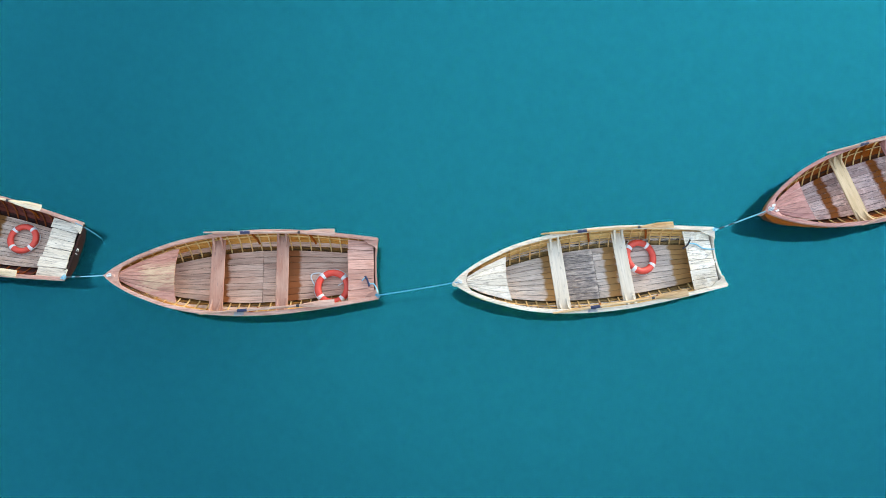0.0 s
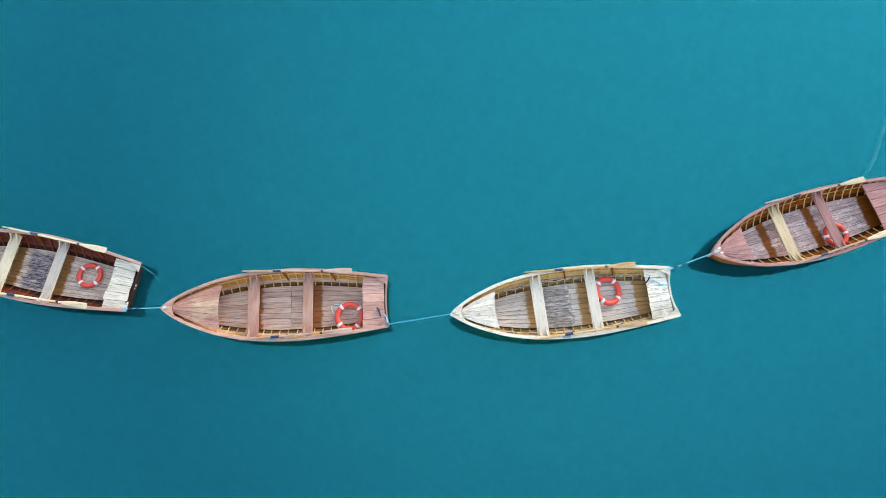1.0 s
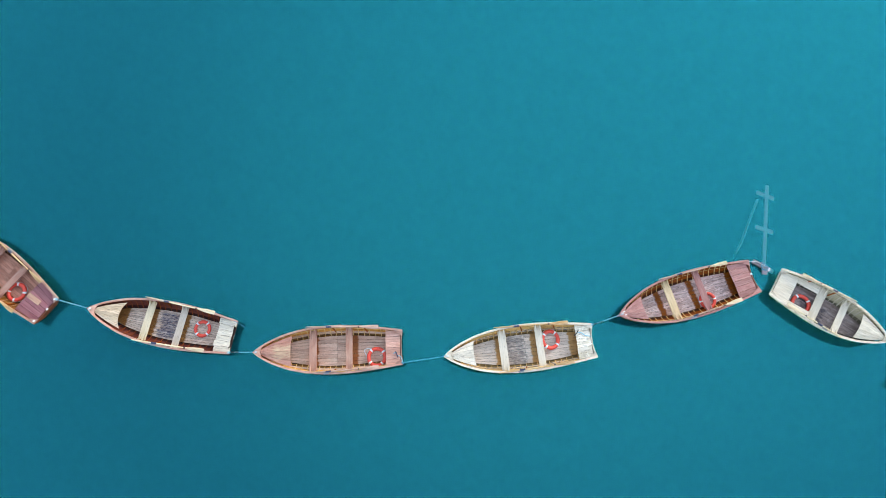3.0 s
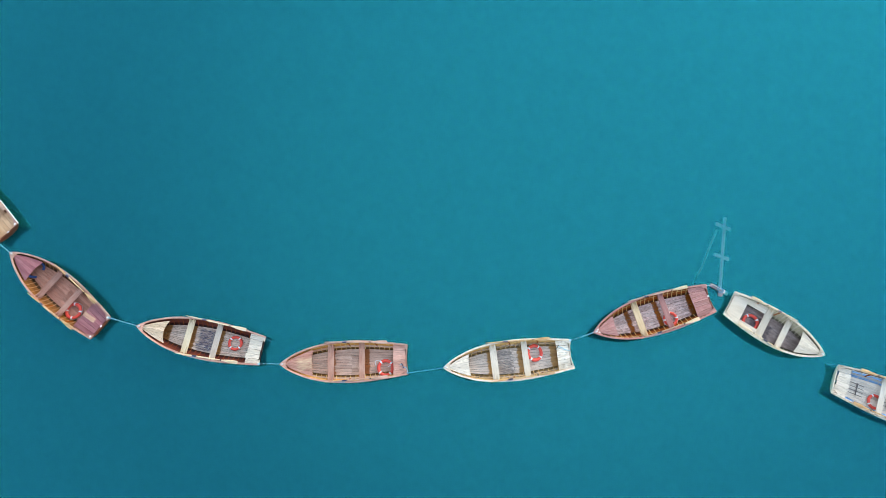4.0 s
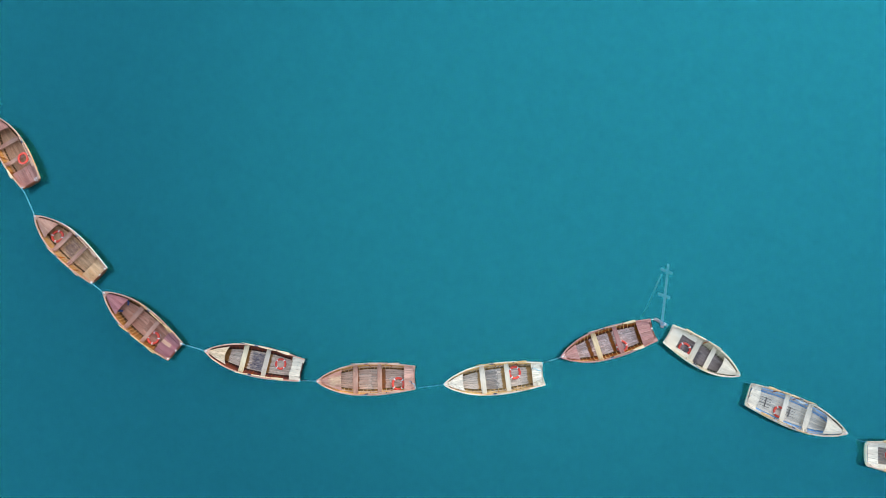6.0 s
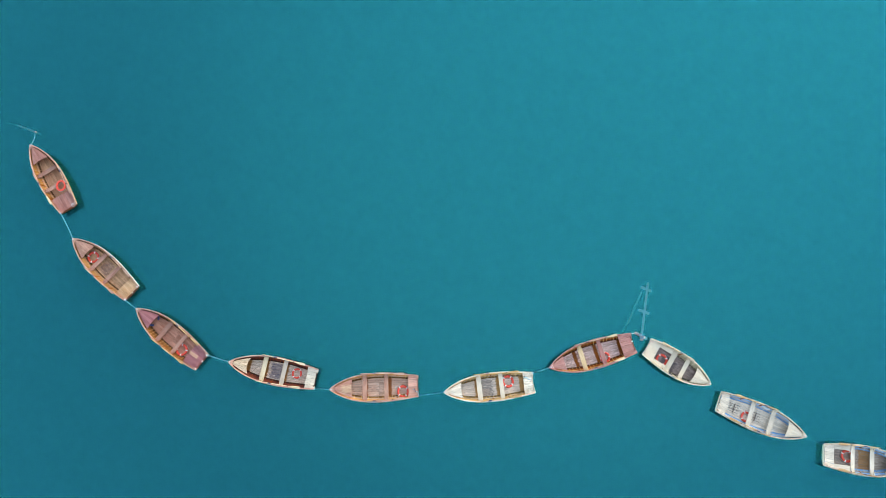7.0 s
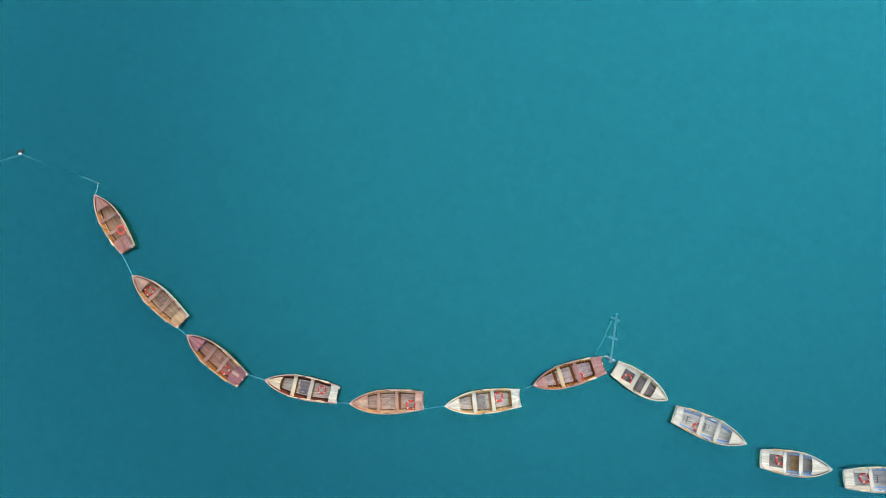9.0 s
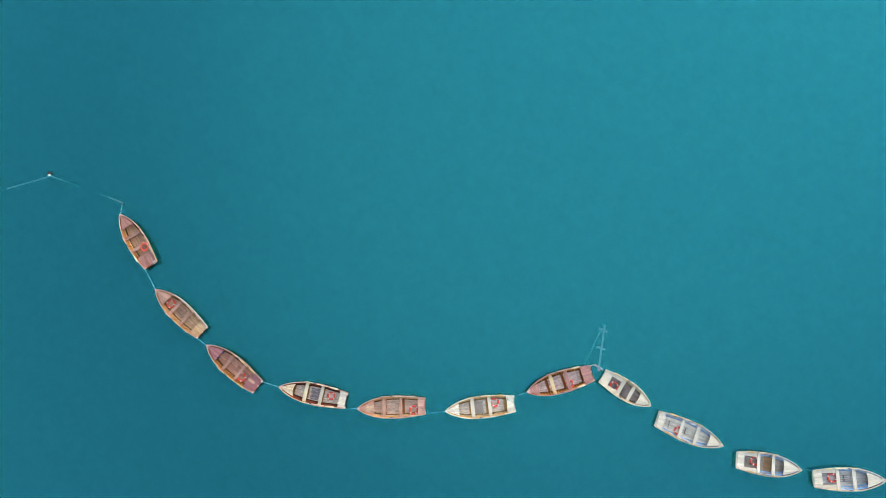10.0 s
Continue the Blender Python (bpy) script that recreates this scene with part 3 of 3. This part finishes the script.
# worn brown upper planks, their colour darkened for the shade under the gunwale
WORN_SHADED_TOP = wood("worn_shaded_brown_plank", (0.18, 0.115, 0.075), (0.34, 0.25, 0.18), amount=0.6)
S = {
    "b1": style("boat_a", "faded brown wooden rowing boat with golden ribs at a stake", 1, ((0.28, 0.115, 0.035), (0.40, 0.20, 0.075)), DULL, BROWN, MAROON, ((0.35, 0.17, 0.105), (0.50, 0.31, 0.20)), SEAT_BROWN, SEAT_BROWN, MAROON, DARKRED, seat_len=1.15, t1=1.95, t2=3.12, deck_len=1.17),
    "b2": style("boat_b", "golden brown wooden rowing boat with a white rubbing edge", 2, ((0.32, 0.16, 0.062), (0.44, 0.255, 0.12)), DULL, BROWN, SEAT_BROWN, ((0.37, 0.20, 0.11), (0.51, 0.34, 0.22)), SEAT_BROWN, SEAT_BROWN, ((0.41, 0.235, 0.13), (0.53, 0.37, 0.245)), DARKRED, rub=True, seat_len=0.8, floor_kw=dict(amount=0.3, flake=0.6, patch=(2.1, 2.9, -0.4, 0.4, 0.7), stain=(0.09, 0.05, 0.07))),
    "b3": style("boat_c", "plum red wooden rowing boat with brown ribs", 3, DEEP, DULL, BROWN, PLUM, ((0.36, 0.155, 0.11), (0.49, 0.27, 0.20)), SEAT_BROWN, SEAT_BROWN, PLUM, DARKRED, seat_len=0.98, grey_strake=False),
    "b4": style("boat_d", "dark red wooden rowing boat with cream thwart and bleached stern seat", 4, ((0.085, 0.020, 0.018), (0.16, 0.05, 0.035)), RAIL, ((0.17, 0.045, 0.018), (0.26, 0.085, 0.035)), ((0.46, 0.33, 0.22), (0.60, 0.50, 0.38)), ((0.42, 0.29, 0.22), (0.62, 0.52, 0.43)), ((0.49, 0.40, 0.27), (0.57, 0.49, 0.36)), ((0.42, 0.35, 0.28), (0.54, 0.48, 0.41)), CREAM, ((0.022, 0.007, 0.005), (0.045, 0.016, 0.011)), jag=0.03,
                floor_kw=dict(flake=0.35, amount=0.3, stain=(0.045, 0.045, 0.08), bands=((0.6, 1.1), (1.9, 2.14), (3.05, 3.30)), band_col=(0.23, 0.11, 0.042), patch=(2.25, 3.0, -0.45, 0.45, 1.0)), floor_n=11, deck_curve=0.08, deck_len=1.05, t1=1.92, t2=3.08, seat_len=0.62, braces=(2.45, 3.0, 3.9), quarter=True, grey_strake=False, deck_stain=0.45, seat_stain=0.45),
    "A": style("boat_e", "faded pinkish brown wooden rowing boat with golden inner planks", 5, GOLD, DULL, TAN, MAUVE, ((0.43, 0.26, 0.195), (0.60, 0.44, 0.345)), ((0.34, 0.175, 0.13), (0.49, 0.32, 0.245)), ((0.34, 0.175, 0.13), (0.49, 0.32, 0.245)), ((0.42, 0.215, 0.165), (0.60, 0.39, 0.32)), MAUVE,
               floor_kw=dict(amount=0.14, bands=((1.78, 2.04), (3.04, 3.42)), band_col=(0.24, 0.09, 0.04)), deck_kw=dict(patch=(0.55, 1.35, -0.3, 0.22, 0.75), stain=(0.50, 0.39, 0.26), amount=0.1), t1=1.92, t2=3.16, stringers=(0.16,)),
    "B": style("boat_f", "bleached cream wooden rowing boat with grey floor boards", 6, ((0.56, 0.34, 0.13), (0.66, 0.46, 0.22)), CREAM, TAN, WHITE, GREY, CREAM, CREAM, ((0.58, 0.50, 0.38), (0.70, 0.66, 0.58)), CREAM, stringers=(0.2, 0.42),
               floor_kw=dict(amount=0.3, bands=((1.76, 2.0), (2.98, 3.22), (4.3, 4.7)), band_col=(0.34, 0.20, 0.09), patch=(2.1, 2.8, -0.6, 0.5, 0.75)), deck_stain=0.4, seat_stain=0.55, seat_flake=0.5, deck_len=0.95, t1=1.96, t2=3.19, hollow=0.05, gun_stain=0.35, low_stain=0.95, deck_kw=dict(flake=0.4)),
    "b7": style("boat_g", "reddish wooden rowing boat with varnished rust-brown inner planks", 7, RUST, ROSE, TAN, ROSE, ((0.38, 0.24, 0.21), (0.57, 0.45, 0.41)), ((0.47, 0.34, 0.20), (0.60, 0.48, 0.33)), ROSE, ROSE, ((0.19, 0.075, 0.055), (0.29, 0.14, 0.11)),
                floor_kw=dict(flake=0.65, amount=0.5, bands=((1.56, 1.77), (2.80, 3.0), (4.2, 4.6)), band_col=(0.18, 0.055, 0.012)), deck_len=0.88, t1=1.97, t2=3.1, seat_len=0.75, hollow=0.035, stringers=(0.3,), grey_strake=False),
    "b8": style("boat_h", "small cream rowing boat with wide side benches and dark floor", 8, ((0.34, 0.30, 0.20), (0.47, 0.43, 0.31)), OCHRE, OCHRE, OCHRE, ((0.20, 0.145, 0.125), (0.36, 0.30, 0.28)), OCHRE, OCHRE, OCHRE, OCHRE,
                floor_kw=dict(flake=0.5, amount=0.5, patch=(1.9, 2.9, -0.2, 0.6, 0.9), stain=(0.03, 0.03, 0.04)), side_bench=True, seat_len=0.85, deck_len=1.2, t1=1.95, t2=3.0, tw1=0.3, tw2=0.36, gun_w=0.085, seat_n=1, deck_n=5, grey_strake=False, gun_stain=0.6),
    "b9": style("boat_i", "white rowing boat with light blue inner planks and slotted floor", 9, BLUE, CREAM, ((0.40, 0.42, 0.44), (0.55, 0.58, 0.60)), CREAM, ((0.50, 0.44, 0.36), (0.68, 0.63, 0.55)), WHITE, WHITE, WHITE, WHITE,
                floor_kw=dict(amount=0.35), deck_len=1.0, t1=1.85, t2=3.05, grates=(2.6, 3.85), jag=0.045, seat_stain=0.45, rib_step=0.4, stringers=(0.2, 0.45), bilge_shade=0.9, top_strake=WORN_SHADED_TOP, gun_stain=0.85),
    "b10": style("boat_j", "cream rowing boat with blue inner planks and brown stained floor", 10, BLUE, CREAM, ((0.40, 0.42, 0.44), (0.55, 0.58, 0.60)), CREAM, ((0.24, 0.18, 0.135), (0.44, 0.38, 0.33)), WHITE, WHITE, WHITE, WHITE,
                 floor_kw=dict(amount=0.4, bands=((1.8, 2.4),), band_col=(0.26, 0.155, 0.085)), side_bench=True, seat_len=0.65, deck_len=1.3, grates=(3.8,), rib_step=0.4, stringers=(0.2, 0.45), bilge_shade=0.9, top_strake=WORN_SHADED_TOP, top_n=2, gun_stain=0.85),
    "b11": style("boat_k", "cream rowing boat with light blue inside and grey floor", 11, BLUE, CREAM, ((0.40, 0.42, 0.44), (0.55, 0.58, 0.60)), CREAM, ((0.34, 0.30, 0.27), (0.50, 0.48, 0.46)), WHITE, WHITE, CREAM, CREAM,
                 floor_kw=dict(amount=0.4), side_bench=True, seat_len=0.65, deck_len=1.2, grates=(2.6,), rib_step=0.4, stringers=(0.2, 0.45), bilge_shade=0.9, top_strake=WORN_SHADED_TOP, top_n=2, gun_stain=0.85),
}
# bow, middle of the stern, relative beam
SPOTS = {
    "b1": ((-18.32, 15.11), (-15.79, 11.06), 0.95), "b2": ((-15.21, 9.16), (-11.61, 5.80), 0.97), "b3": ((-11.16, 4.89), (-7.32, 1.70), 0.97),
    "b4": ((-5.70, 1.69), (-0.76, 0.55), 0.97), "A": ((0.05, -0.01), (5.02, 0.01), 1.0), "B": ((6.46, -0.38), (11.57, -0.01), 0.98),
    "b7": ((12.46, 0.79), (17.39, 2.02), 1.0), "b8": ((21.37, -0.42), (18.09, 1.80), 0.92), "b9": ((26.27, -3.37), (21.80, -1.35), 1.0),
    "b10": ((31.65, -5.16), (27.25, -4.39), 1.0), "b11": ((37.51, -6.03), (32.58, -5.83), 1.0),
}
FLEET = {n: rowing_boat(*SPOTS[n], S[n]) for n in SPOTS}


def local(n, x, y, z, rz=0.0, rx=0.0, ry=0.0):
    return FLEET[n][2] @ pose(x, y, z, rx, ry, rz)


def spot(n, wx, wy):
    """A world place in the boat's own axes."""
    v = FLEET[n][2].inverted() @ Vector((wx, wy, 0))
    return v.x, v.y


RING_AT = {"b1": (-16.34, 12.54), "b2": (-14.21, 8.11), "b3": (-8.64, 2.47), "b4": (-1.95, 0.92), "A": (4.12, -0.28), "B": (10.09, 0.09),
           "b7": (15.74, 1.26), "b8": (18.95, 1.0), "b9": (23.36, -2.29), "b10": (28.66, -4.55), "b11": (34.04, -5.85)}
RING_LEAN = {"B": (0.05, 0, 14), "b1": (0.30, 12, 0)}   # lift, lean sideways, lean lengthwise
for n, (wx, wy) in RING_AT.items():
    x, y = spot(n, wx, wy)
    up, rx, ry = RING_LEAN.get(n, (0.0, 0, 0))
    label = "plain red life ring leaning against a brown thwart" if n == "b1" else "orange-red life ring with white bands leaning in the boat" if up else "orange-red life ring with white bands lying on the boat floor"
    life_ring(local(n, x, y, FLOOR_Z + 0.008 + up, 0, rx, ry) @ pose(0, 0, 0, 0, 0, 30 * len(n) + 17 * wx) @ Matrix.Scale(0.86 if n in ("b4", "b7", "b9") else 1.0, 4), label, 0 if n == "b1" else 4)

OAR_TAN = wood("tan_oar_wood", (0.34, 0.19, 0.08), (0.55, 0.42, 0.28), amount=0.35)
OARS = {n: (OAR_PINK if n in ("A", "b1", "b2", "b7") else OAR_TAN if n in ("B", "b3", "b9", "b10") else OAR_PALE) for n in SPOTS}
for n in SPOTS:
    boat, h, m, k, rear = FLEET[n]
    for s in (1, -1):
        x0, x1 = 1.7 * k, 4.2 * k
        y0, y1 = (h.half(x0) + 0.09, h.half(x1) + 0.03) if (s > 0) == (n in ("A", "B", "b7", "b4")) else (h.half(x0) + 0.05, h.half(x1) - 0.02)
        z0 = h.sheer(2.5 * k) + 0.075
        ang = math.degrees(math.atan2(s * (y1 - y0), x1 - x0))
        oar(local(n, x0, s * y0, z0, ang), OARS[n], "weathered wooden oar with a blue sleeve along the gunwale", 2.5 * k, OAR_PALE if n == "b7" or (n, s) == ("b1", -1) else None)

# ---- lines between the boats ----
def corner(n, s, back=0.0):
    boat, h, m, k, rear = FLEET[n]
    return tuple(m @ Vector((h.L - back, s * (h.half(h.L) - 0.03), h.sheer(h.L) + 0.05)))


def tip(n):
    boat, h, m, k, rear = FLEET[n]
    return tuple(m @ Vector((0.08, 0, h.sheer(0) + 0.06)))


for a, s, b in (("b1", -1, "b2"), ("b2", -1, "b3"), ("b3", 1, "b4"), ("b4", -1, "A"), ("A", -1, "B"), ("B", 1, "b7")):
    line = rope([corner(a, s), tip(b)], ROPE_TEAL if a == "A" else ROPE_BLUE, "taut light blue mooring rope from stern to bow", knots=(tip(b), corner(a, s)))
    if a in ("B", "b4"):
        p, q = Vector(corner(a, s)), Vector(tip(b))
        for t in (0.12, 0.3):
            bm = bmesh.new()
            c, d = p.lerp(q, t), (q - p).normalized()
            c.z -= 0.10 * (q - p).length * t * (1 - t)
            tube(bm, [c - d * 0.06, c - d * 0.03, c + d * 0.03, c + d * 0.06], [0.012, 0.018, 0.018, 0.012], 8)
            part("bead", bm, RUBBER, line, "small dark bead on the rope")

# outer boats on the far side: thin lines that dip into the water
def dip(n, s, b):
    p, q = Vector(tip(n)), Vector(corner(b, s))
    a, c = p.lerp(q, 0.35), p.lerp(q, 0.7)
    rope([tuple(p), (a.x, a.y, -0.03), (c.x, c.y, -0.05), tuple(q)], ROPE_TEAL, "thin mooring rope dipping into the water between two boats", 0.008, knots=(tuple(p),))


for n, s, b in (("b8", -1, "b9"), ("b9", -1, "b10"), ("b10", -1, "b11")):
    dip(n, s, b)


# ---- sunken mooring timbers ----
TIMBER = plain("sunken_timber", (0.66, 0.61, 0.67), 0.7, vary=0.3, scale=7.0)
TIMBER_WET = wood("wet_timber", (0.16, 0.14, 0.15), (0.32, 0.30, 0.32), amount=0.3)


def beam(bm, a, b, w, t):
    a, b = Vector(a), Vector(b)
    d = (b - a).normalized()
    sd = d.cross(Vector((0, 0, 1))).normalized()
    up = sd.cross(d)
    loft(bm, [[p + sd * (w / 2) * i + up * (t / 2) * j for i, j in ((-1, -1), (1, -1), (1, 1), (-1, 1))] for p in (a, a.lerp(b, 0.5), b)])


mooring = thing("mooring_timber", Matrix.Identity(4), "pale sunken timber with two crossbars slanting below the water surface", "mooring timber")
bm = bmesh.new()
beam(bm, (17.97, 2.25, -0.06), (18.70, 5.52, -0.125), 0.125, 0.08)
part("pole", bm, TIMBER, mooring)
for a, b in (((17.96, 3.92, -0.04), (18.58, 3.68, -0.08)), ((18.24, 5.26, -0.07), (18.87, 4.98, -0.13))):
    bm = bmesh.new()
    beam(bm, a, b, 0.16, 0.04)
    part("crossbar", bm, TIMBER, mooring)
bm = bmesh.new()
beam(bm, (17.94, 2.12, 0.0), (18.0, 2.40, 0.04), 0.18, 0.12)
head = part("head", bm, TIMBER_WET, mooring, "wet dark head of the timber at the surface")
bm = bmesh.new()
beam(bm, (17.60, 2.62, 0.02), (17.92, 2.42, 0.06), 0.16, 0.1)
part("arm", bm, TIMBER_WET, mooring, "short dark arm beside the head")
bm = bmesh.new()
beam(bm, (18.05, 2.36, 0.0), (18.30, 2.22, -0.06), 0.15, 0.06)
part("arm", bm, TIMBER, mooring)
bm = bmesh.new()
tube(bm, [(17.95 + 0.12 * math.cos(a), 2.34 + 0.09 * math.sin(a), 0.13 + 0.02 * math.sin(3 * a)) for a in (i * math.pi / 6 for i in range(13))], 0.012)
tube(bm, [(17.93 + 0.10 * math.cos(a), 2.40 + 0.11 * math.sin(a), 0.12 + 0.02 * math.cos(2 * a)) for a in (i * math.pi / 6 for i in range(13))], 0.012)
part("lashing", bm, ROPE_TEAL, head, "blue rope lashing")
rope([corner("b7", 1), (17.7, 2.6, 0.10), (17.95, 2.42, 0.14)], ROPE_PALE, "short pale rope from stern to the mooring timber")
rope([(18.3, 5.0, -0.19), (17.45, 3.4, -0.215), (17.0, 2.7, -0.30)], ROPE_PALE, "slack rope hanging under the water beside the timber", 0.05)

# float and sunken line beyond the last boat
post = thing("mooring_stake", Matrix.Identity(4), "small dark stake tip at the water surface", "stake")
bm = bmesh.new()
tube(bm, [(-18.52, 16.20, -0.4), (-18.53, 16.22, 0.02), (-18.55, 16.22, 0.12)], [0.06, 0.055, 0.045], 8)
part("stake", bm, TIMBER_WET, post)
rope([tip("b1"), (-18.45, 15.7, 0.2), (-18.54, 16.21, 0.08)], ROPE_BLUE, "light blue rope from the bow to a stake", knots=(tip("b1"),))
rope([(-18.62, 16.26, -0.05), (-19.6, 16.68, -0.10), (-21.5, 17.5, -0.9), (-23.4, 18.22, -0.16), (-24.45, 18.62, -0.05)], ROPE_PALE, "pale sunken line between the stake and a float", 0.055)
buoy = thing("mooring_float", pose(-24.54, 18.69, 0), "small white and dark float at the water surface", "float")
bm = bmesh.new()
bmesh.ops.create_uvsphere(bm, u_segments=14, v_segments=8, radius=0.10)
bmesh.ops.scale(bm, vec=(1.3, 1.0, 0.8), verts=bm.verts[:])
part("float_body", bm, WHITE_PLASTIC, buoy, smooth=True)
bm = bmesh.new()
beam(bm, (-0.16, 0.10, 0.03), (0.22, 0.20, 0.06), 0.18, 0.12)
part("block", bm, RUBBER, buoy, "dark wooden block")
sunk = thing("sunken_pole", Matrix.Identity(4), "pale pole lying just under the water surface", "pole")
bm = bmesh.new()
tube(bm, [(-24.6, 18.60, -0.10), (-26.3, 18.15, -0.15), (-27.9, 17.70, -0.11)], [0.06, 0.055, 0.065], 8)
part("pole", bm, TIMBER, sunk)

# ---- small things in the boats ----
def loose_rope(n, pts, mat, label, radius=0.009):
    o = thing("rope_end", FLEET[n][2], label, "rope", "rope ends in the boats")
    bm = bmesh.new()
    fine = []
    P = [Vector(p) for p in pts]
    for i in range(len(P) - 1):
        p0, p1, p2, p3 = P[max(i - 1, 0)], P[i], P[i + 1], P[min(i + 2, len(P) - 1)]
        for j in range(6):
            t = j / 6
            fine.append(0.5 * (2 * p1 + (p2 - p0) * t + (2 * p0 - 5 * p1 + 4 * p2 - p3) * t * t + (3 * p1 - p0 - 3 * p2 + p3) * t**3))
    fine.append(P[-1])
    tube(bm, fine, radius, 6)
    part("line", bm, mat, o)
    return o


loose_rope("A", [(4.05, -0.05, 0.13), (3.80, 0.02, 0.125), (3.64, -0.02, 0.125), (3.70, -0.20, 0.125), (3.86, -0.42, 0.125), (4.0, -0.52, 0.125)], ROPE_PALE, "white grab rope lying on brown floor boards", 0.012)
loose_rope("A", [(4.05, -0.05, 0.14), (4.2, -0.08, 0.13), (4.26, -0.18, 0.125), (4.16, -0.24, 0.125)], ROPE_PALE, "white rope end inside the life ring", 0.012)
loose_rope("A", [(4.98, -0.50, 0.64), (4.90, -0.32, SEAT_TOP + 0.1), (4.80, -0.28, SEAT_TOP + 0.012), (4.74, -0.16, SEAT_TOP + 0.012), (4.66, -0.22, SEAT_TOP + 0.012)], ROPE_BLUE, "blue rope end on the stern seat", 0.012)
loose_rope("A", [(4.72, -0.14, SEAT_TOP + 0.03), (4.76, -0.20, SEAT_TOP + 0.03), (4.80, -0.34, SEAT_TOP + 0.03)], BLUE_SLEEVE, "dark blue rope knot on the stern seat", 0.018)
loose_rope("B", [(5.02, 0.14, 0.52), (4.86, 0.2, SEAT_TOP + 0.02), (4.74, 0.30, SEAT_TOP + 0.012), (4.60, 0.34, SEAT_TOP + 0.012)], ROPE_BLUE, "pale blue rope end on the stern seat", 0.014)
loose_rope("B", [(4.64, 0.40, SEAT_TOP + 0.02), (4.56, 0.30, SEAT_TOP + 0.02), (4.46, 0.24, SEAT_TOP + 0.02)], RUBBER, "dark hook on the stern seat", 0.016)
loose_rope("b9", [(2.18, -0.66, 0.54), (2.34, -0.60, 0.50), (2.52, -0.66, 0.53)], ROPE_PALE, "white rope bundle tucked under the gunwale", 0.032)
loose_rope("b3", [(0.95, 0.36, 0.3), (1.12, 0.30, 0.16), (1.20, 0.16, 0.14)], NAVY, "dark blue cloth strip under the bow deck", 0.05)
loose_rope("b3", [(0.95, -0.36, 0.3), (1.10, -0.30, 0.16), (1.20, -0.22, 0.14)], NAVY, "dark blue cloth strip under the bow deck", 0.05)
loose_rope("b1", [(4.62, 0.36, SEAT_TOP + 0.02), (4.78, 0.40, SEAT_TOP + 0.02), (4.76, 0.28, SEAT_TOP + 0.02), (4.58, 0.26, SEAT_TOP + 0.02), (4.60, 0.42, SEAT_TOP + 0.02)], ROPE_PALE, "white rope coil on the stern seat", 0.014)


def stern_mark(n, pts, label):
    """Small white patches on the hollow of the transom."""
    o = thing("white_fitting", FLEET[n][2], label, "fitting")
    for x, y, z in pts:
        bm = bmesh.new()
        box(bm, x - 0.03, x + 0.03, y - 0.04, y + 0.04, z - 0.015, z + 0.015, 0.006)
        part("plate", bm, WHITE_PLASTIC, o)
    return o


for n, y in (("b2", 0.05), ("b3", 0.05), ("b7", 0.10)):
    h = FLEET[n][1]
    stern_mark(n, [(h.L - S[n].get("hollow", 0.03) - 0.03, y, h.sheer(h.L) - 0.04)], "small white metal fitting on the transom")

# two worn white digits beside the bow eye, too faded to read
boat, h, m, k, rear = FLEET["b7"]
for x, y in ((0.17, 0.065), (0.19, -0.055)):
    bm = bmesh.new()
    box(bm, x - 0.036, x + 0.036, y - 0.017, y + 0.017, h.sheer(0.1) + 0.036, h.sheer(0.1) + 0.046, 0.003)
    part("boat_number", bm, WHITE_PLASTIC, boat, "faded white painted number")



def painted_number(n, text, size, m, label):
    """White digits on the transom of a boat."""
    number = bpy.data.curves.new("boat_number", "FONT")
    number.body, number.size, number.extrude, number.align_x = text, size, 0.002, "CENTER"
    tmp = new("boat_number_curve", number)
    me = bpy.data.meshes.new_from_object(tmp.evaluated_get(bpy.context.evaluated_depsgraph_get()))
    bpy.data.objects.remove(tmp)
    me.materials.clear()
    me.materials.append(WHITE_PLASTIC)
    digits = new("boat_number", me)
    digits.parent = FLEET[n][4]
    digits.matrix_basis = m
    tagged(digits, label)


h = FLEET["B"][1]
painted_number("B", "14", 0.15, pose(h.L - 0.20, -0.06, SEAT_TOP + 0.06, 0, -35, -90), "white painted number")
h = FLEET["b4"][1]
aft = Matrix(((0.0, 0.287, 0.958, h.L - 0.064), (1.0, 0.0, 0.0, 0.02), (0.0, 0.958, -0.287, h.sheer(h.L) - 0.20), (0.0, 0.0, 0.0, 1.0)))
painted_number("b4", "12", 0.16, aft, "white painted number on the dark transom")

loose_rope("b4", [(5.02, 0.52, 0.64), (5.12, 0.48, 0.3), (5.24, 0.40, 0.02), (5.27, 0.30, -0.03)], ROPE_TEAL, "loose rope end hanging from the stern into the water", 0.007)
for n in ("b2", "b3"):
    boat, h, m, k, rear = FLEET[n]
    stern_mark(n, [(h.L - 0.06, h.half(h.L) - 0.06, h.sheer(h.L) + 0.055), (h.L - 0.06, -h.half(h.L) + 0.06, h.sheer(h.L) + 0.055)], "white metal plates on the stern corners")
board = thing("loose_board", local("b3", 4.3, 0.02, SEAT_TOP + 0.003, 4), "short tan board lying on a plum stern seat", "board")
bm = bmesh.new()
box(bm, -0.28, 0.28, -0.09, 0.09, 0.0, 0.022, 0.004)
part("board", bm, wood("tan_board", (0.36, 0.20, 0.14), (0.48, 0.32, 0.24), amount=0.1), board)
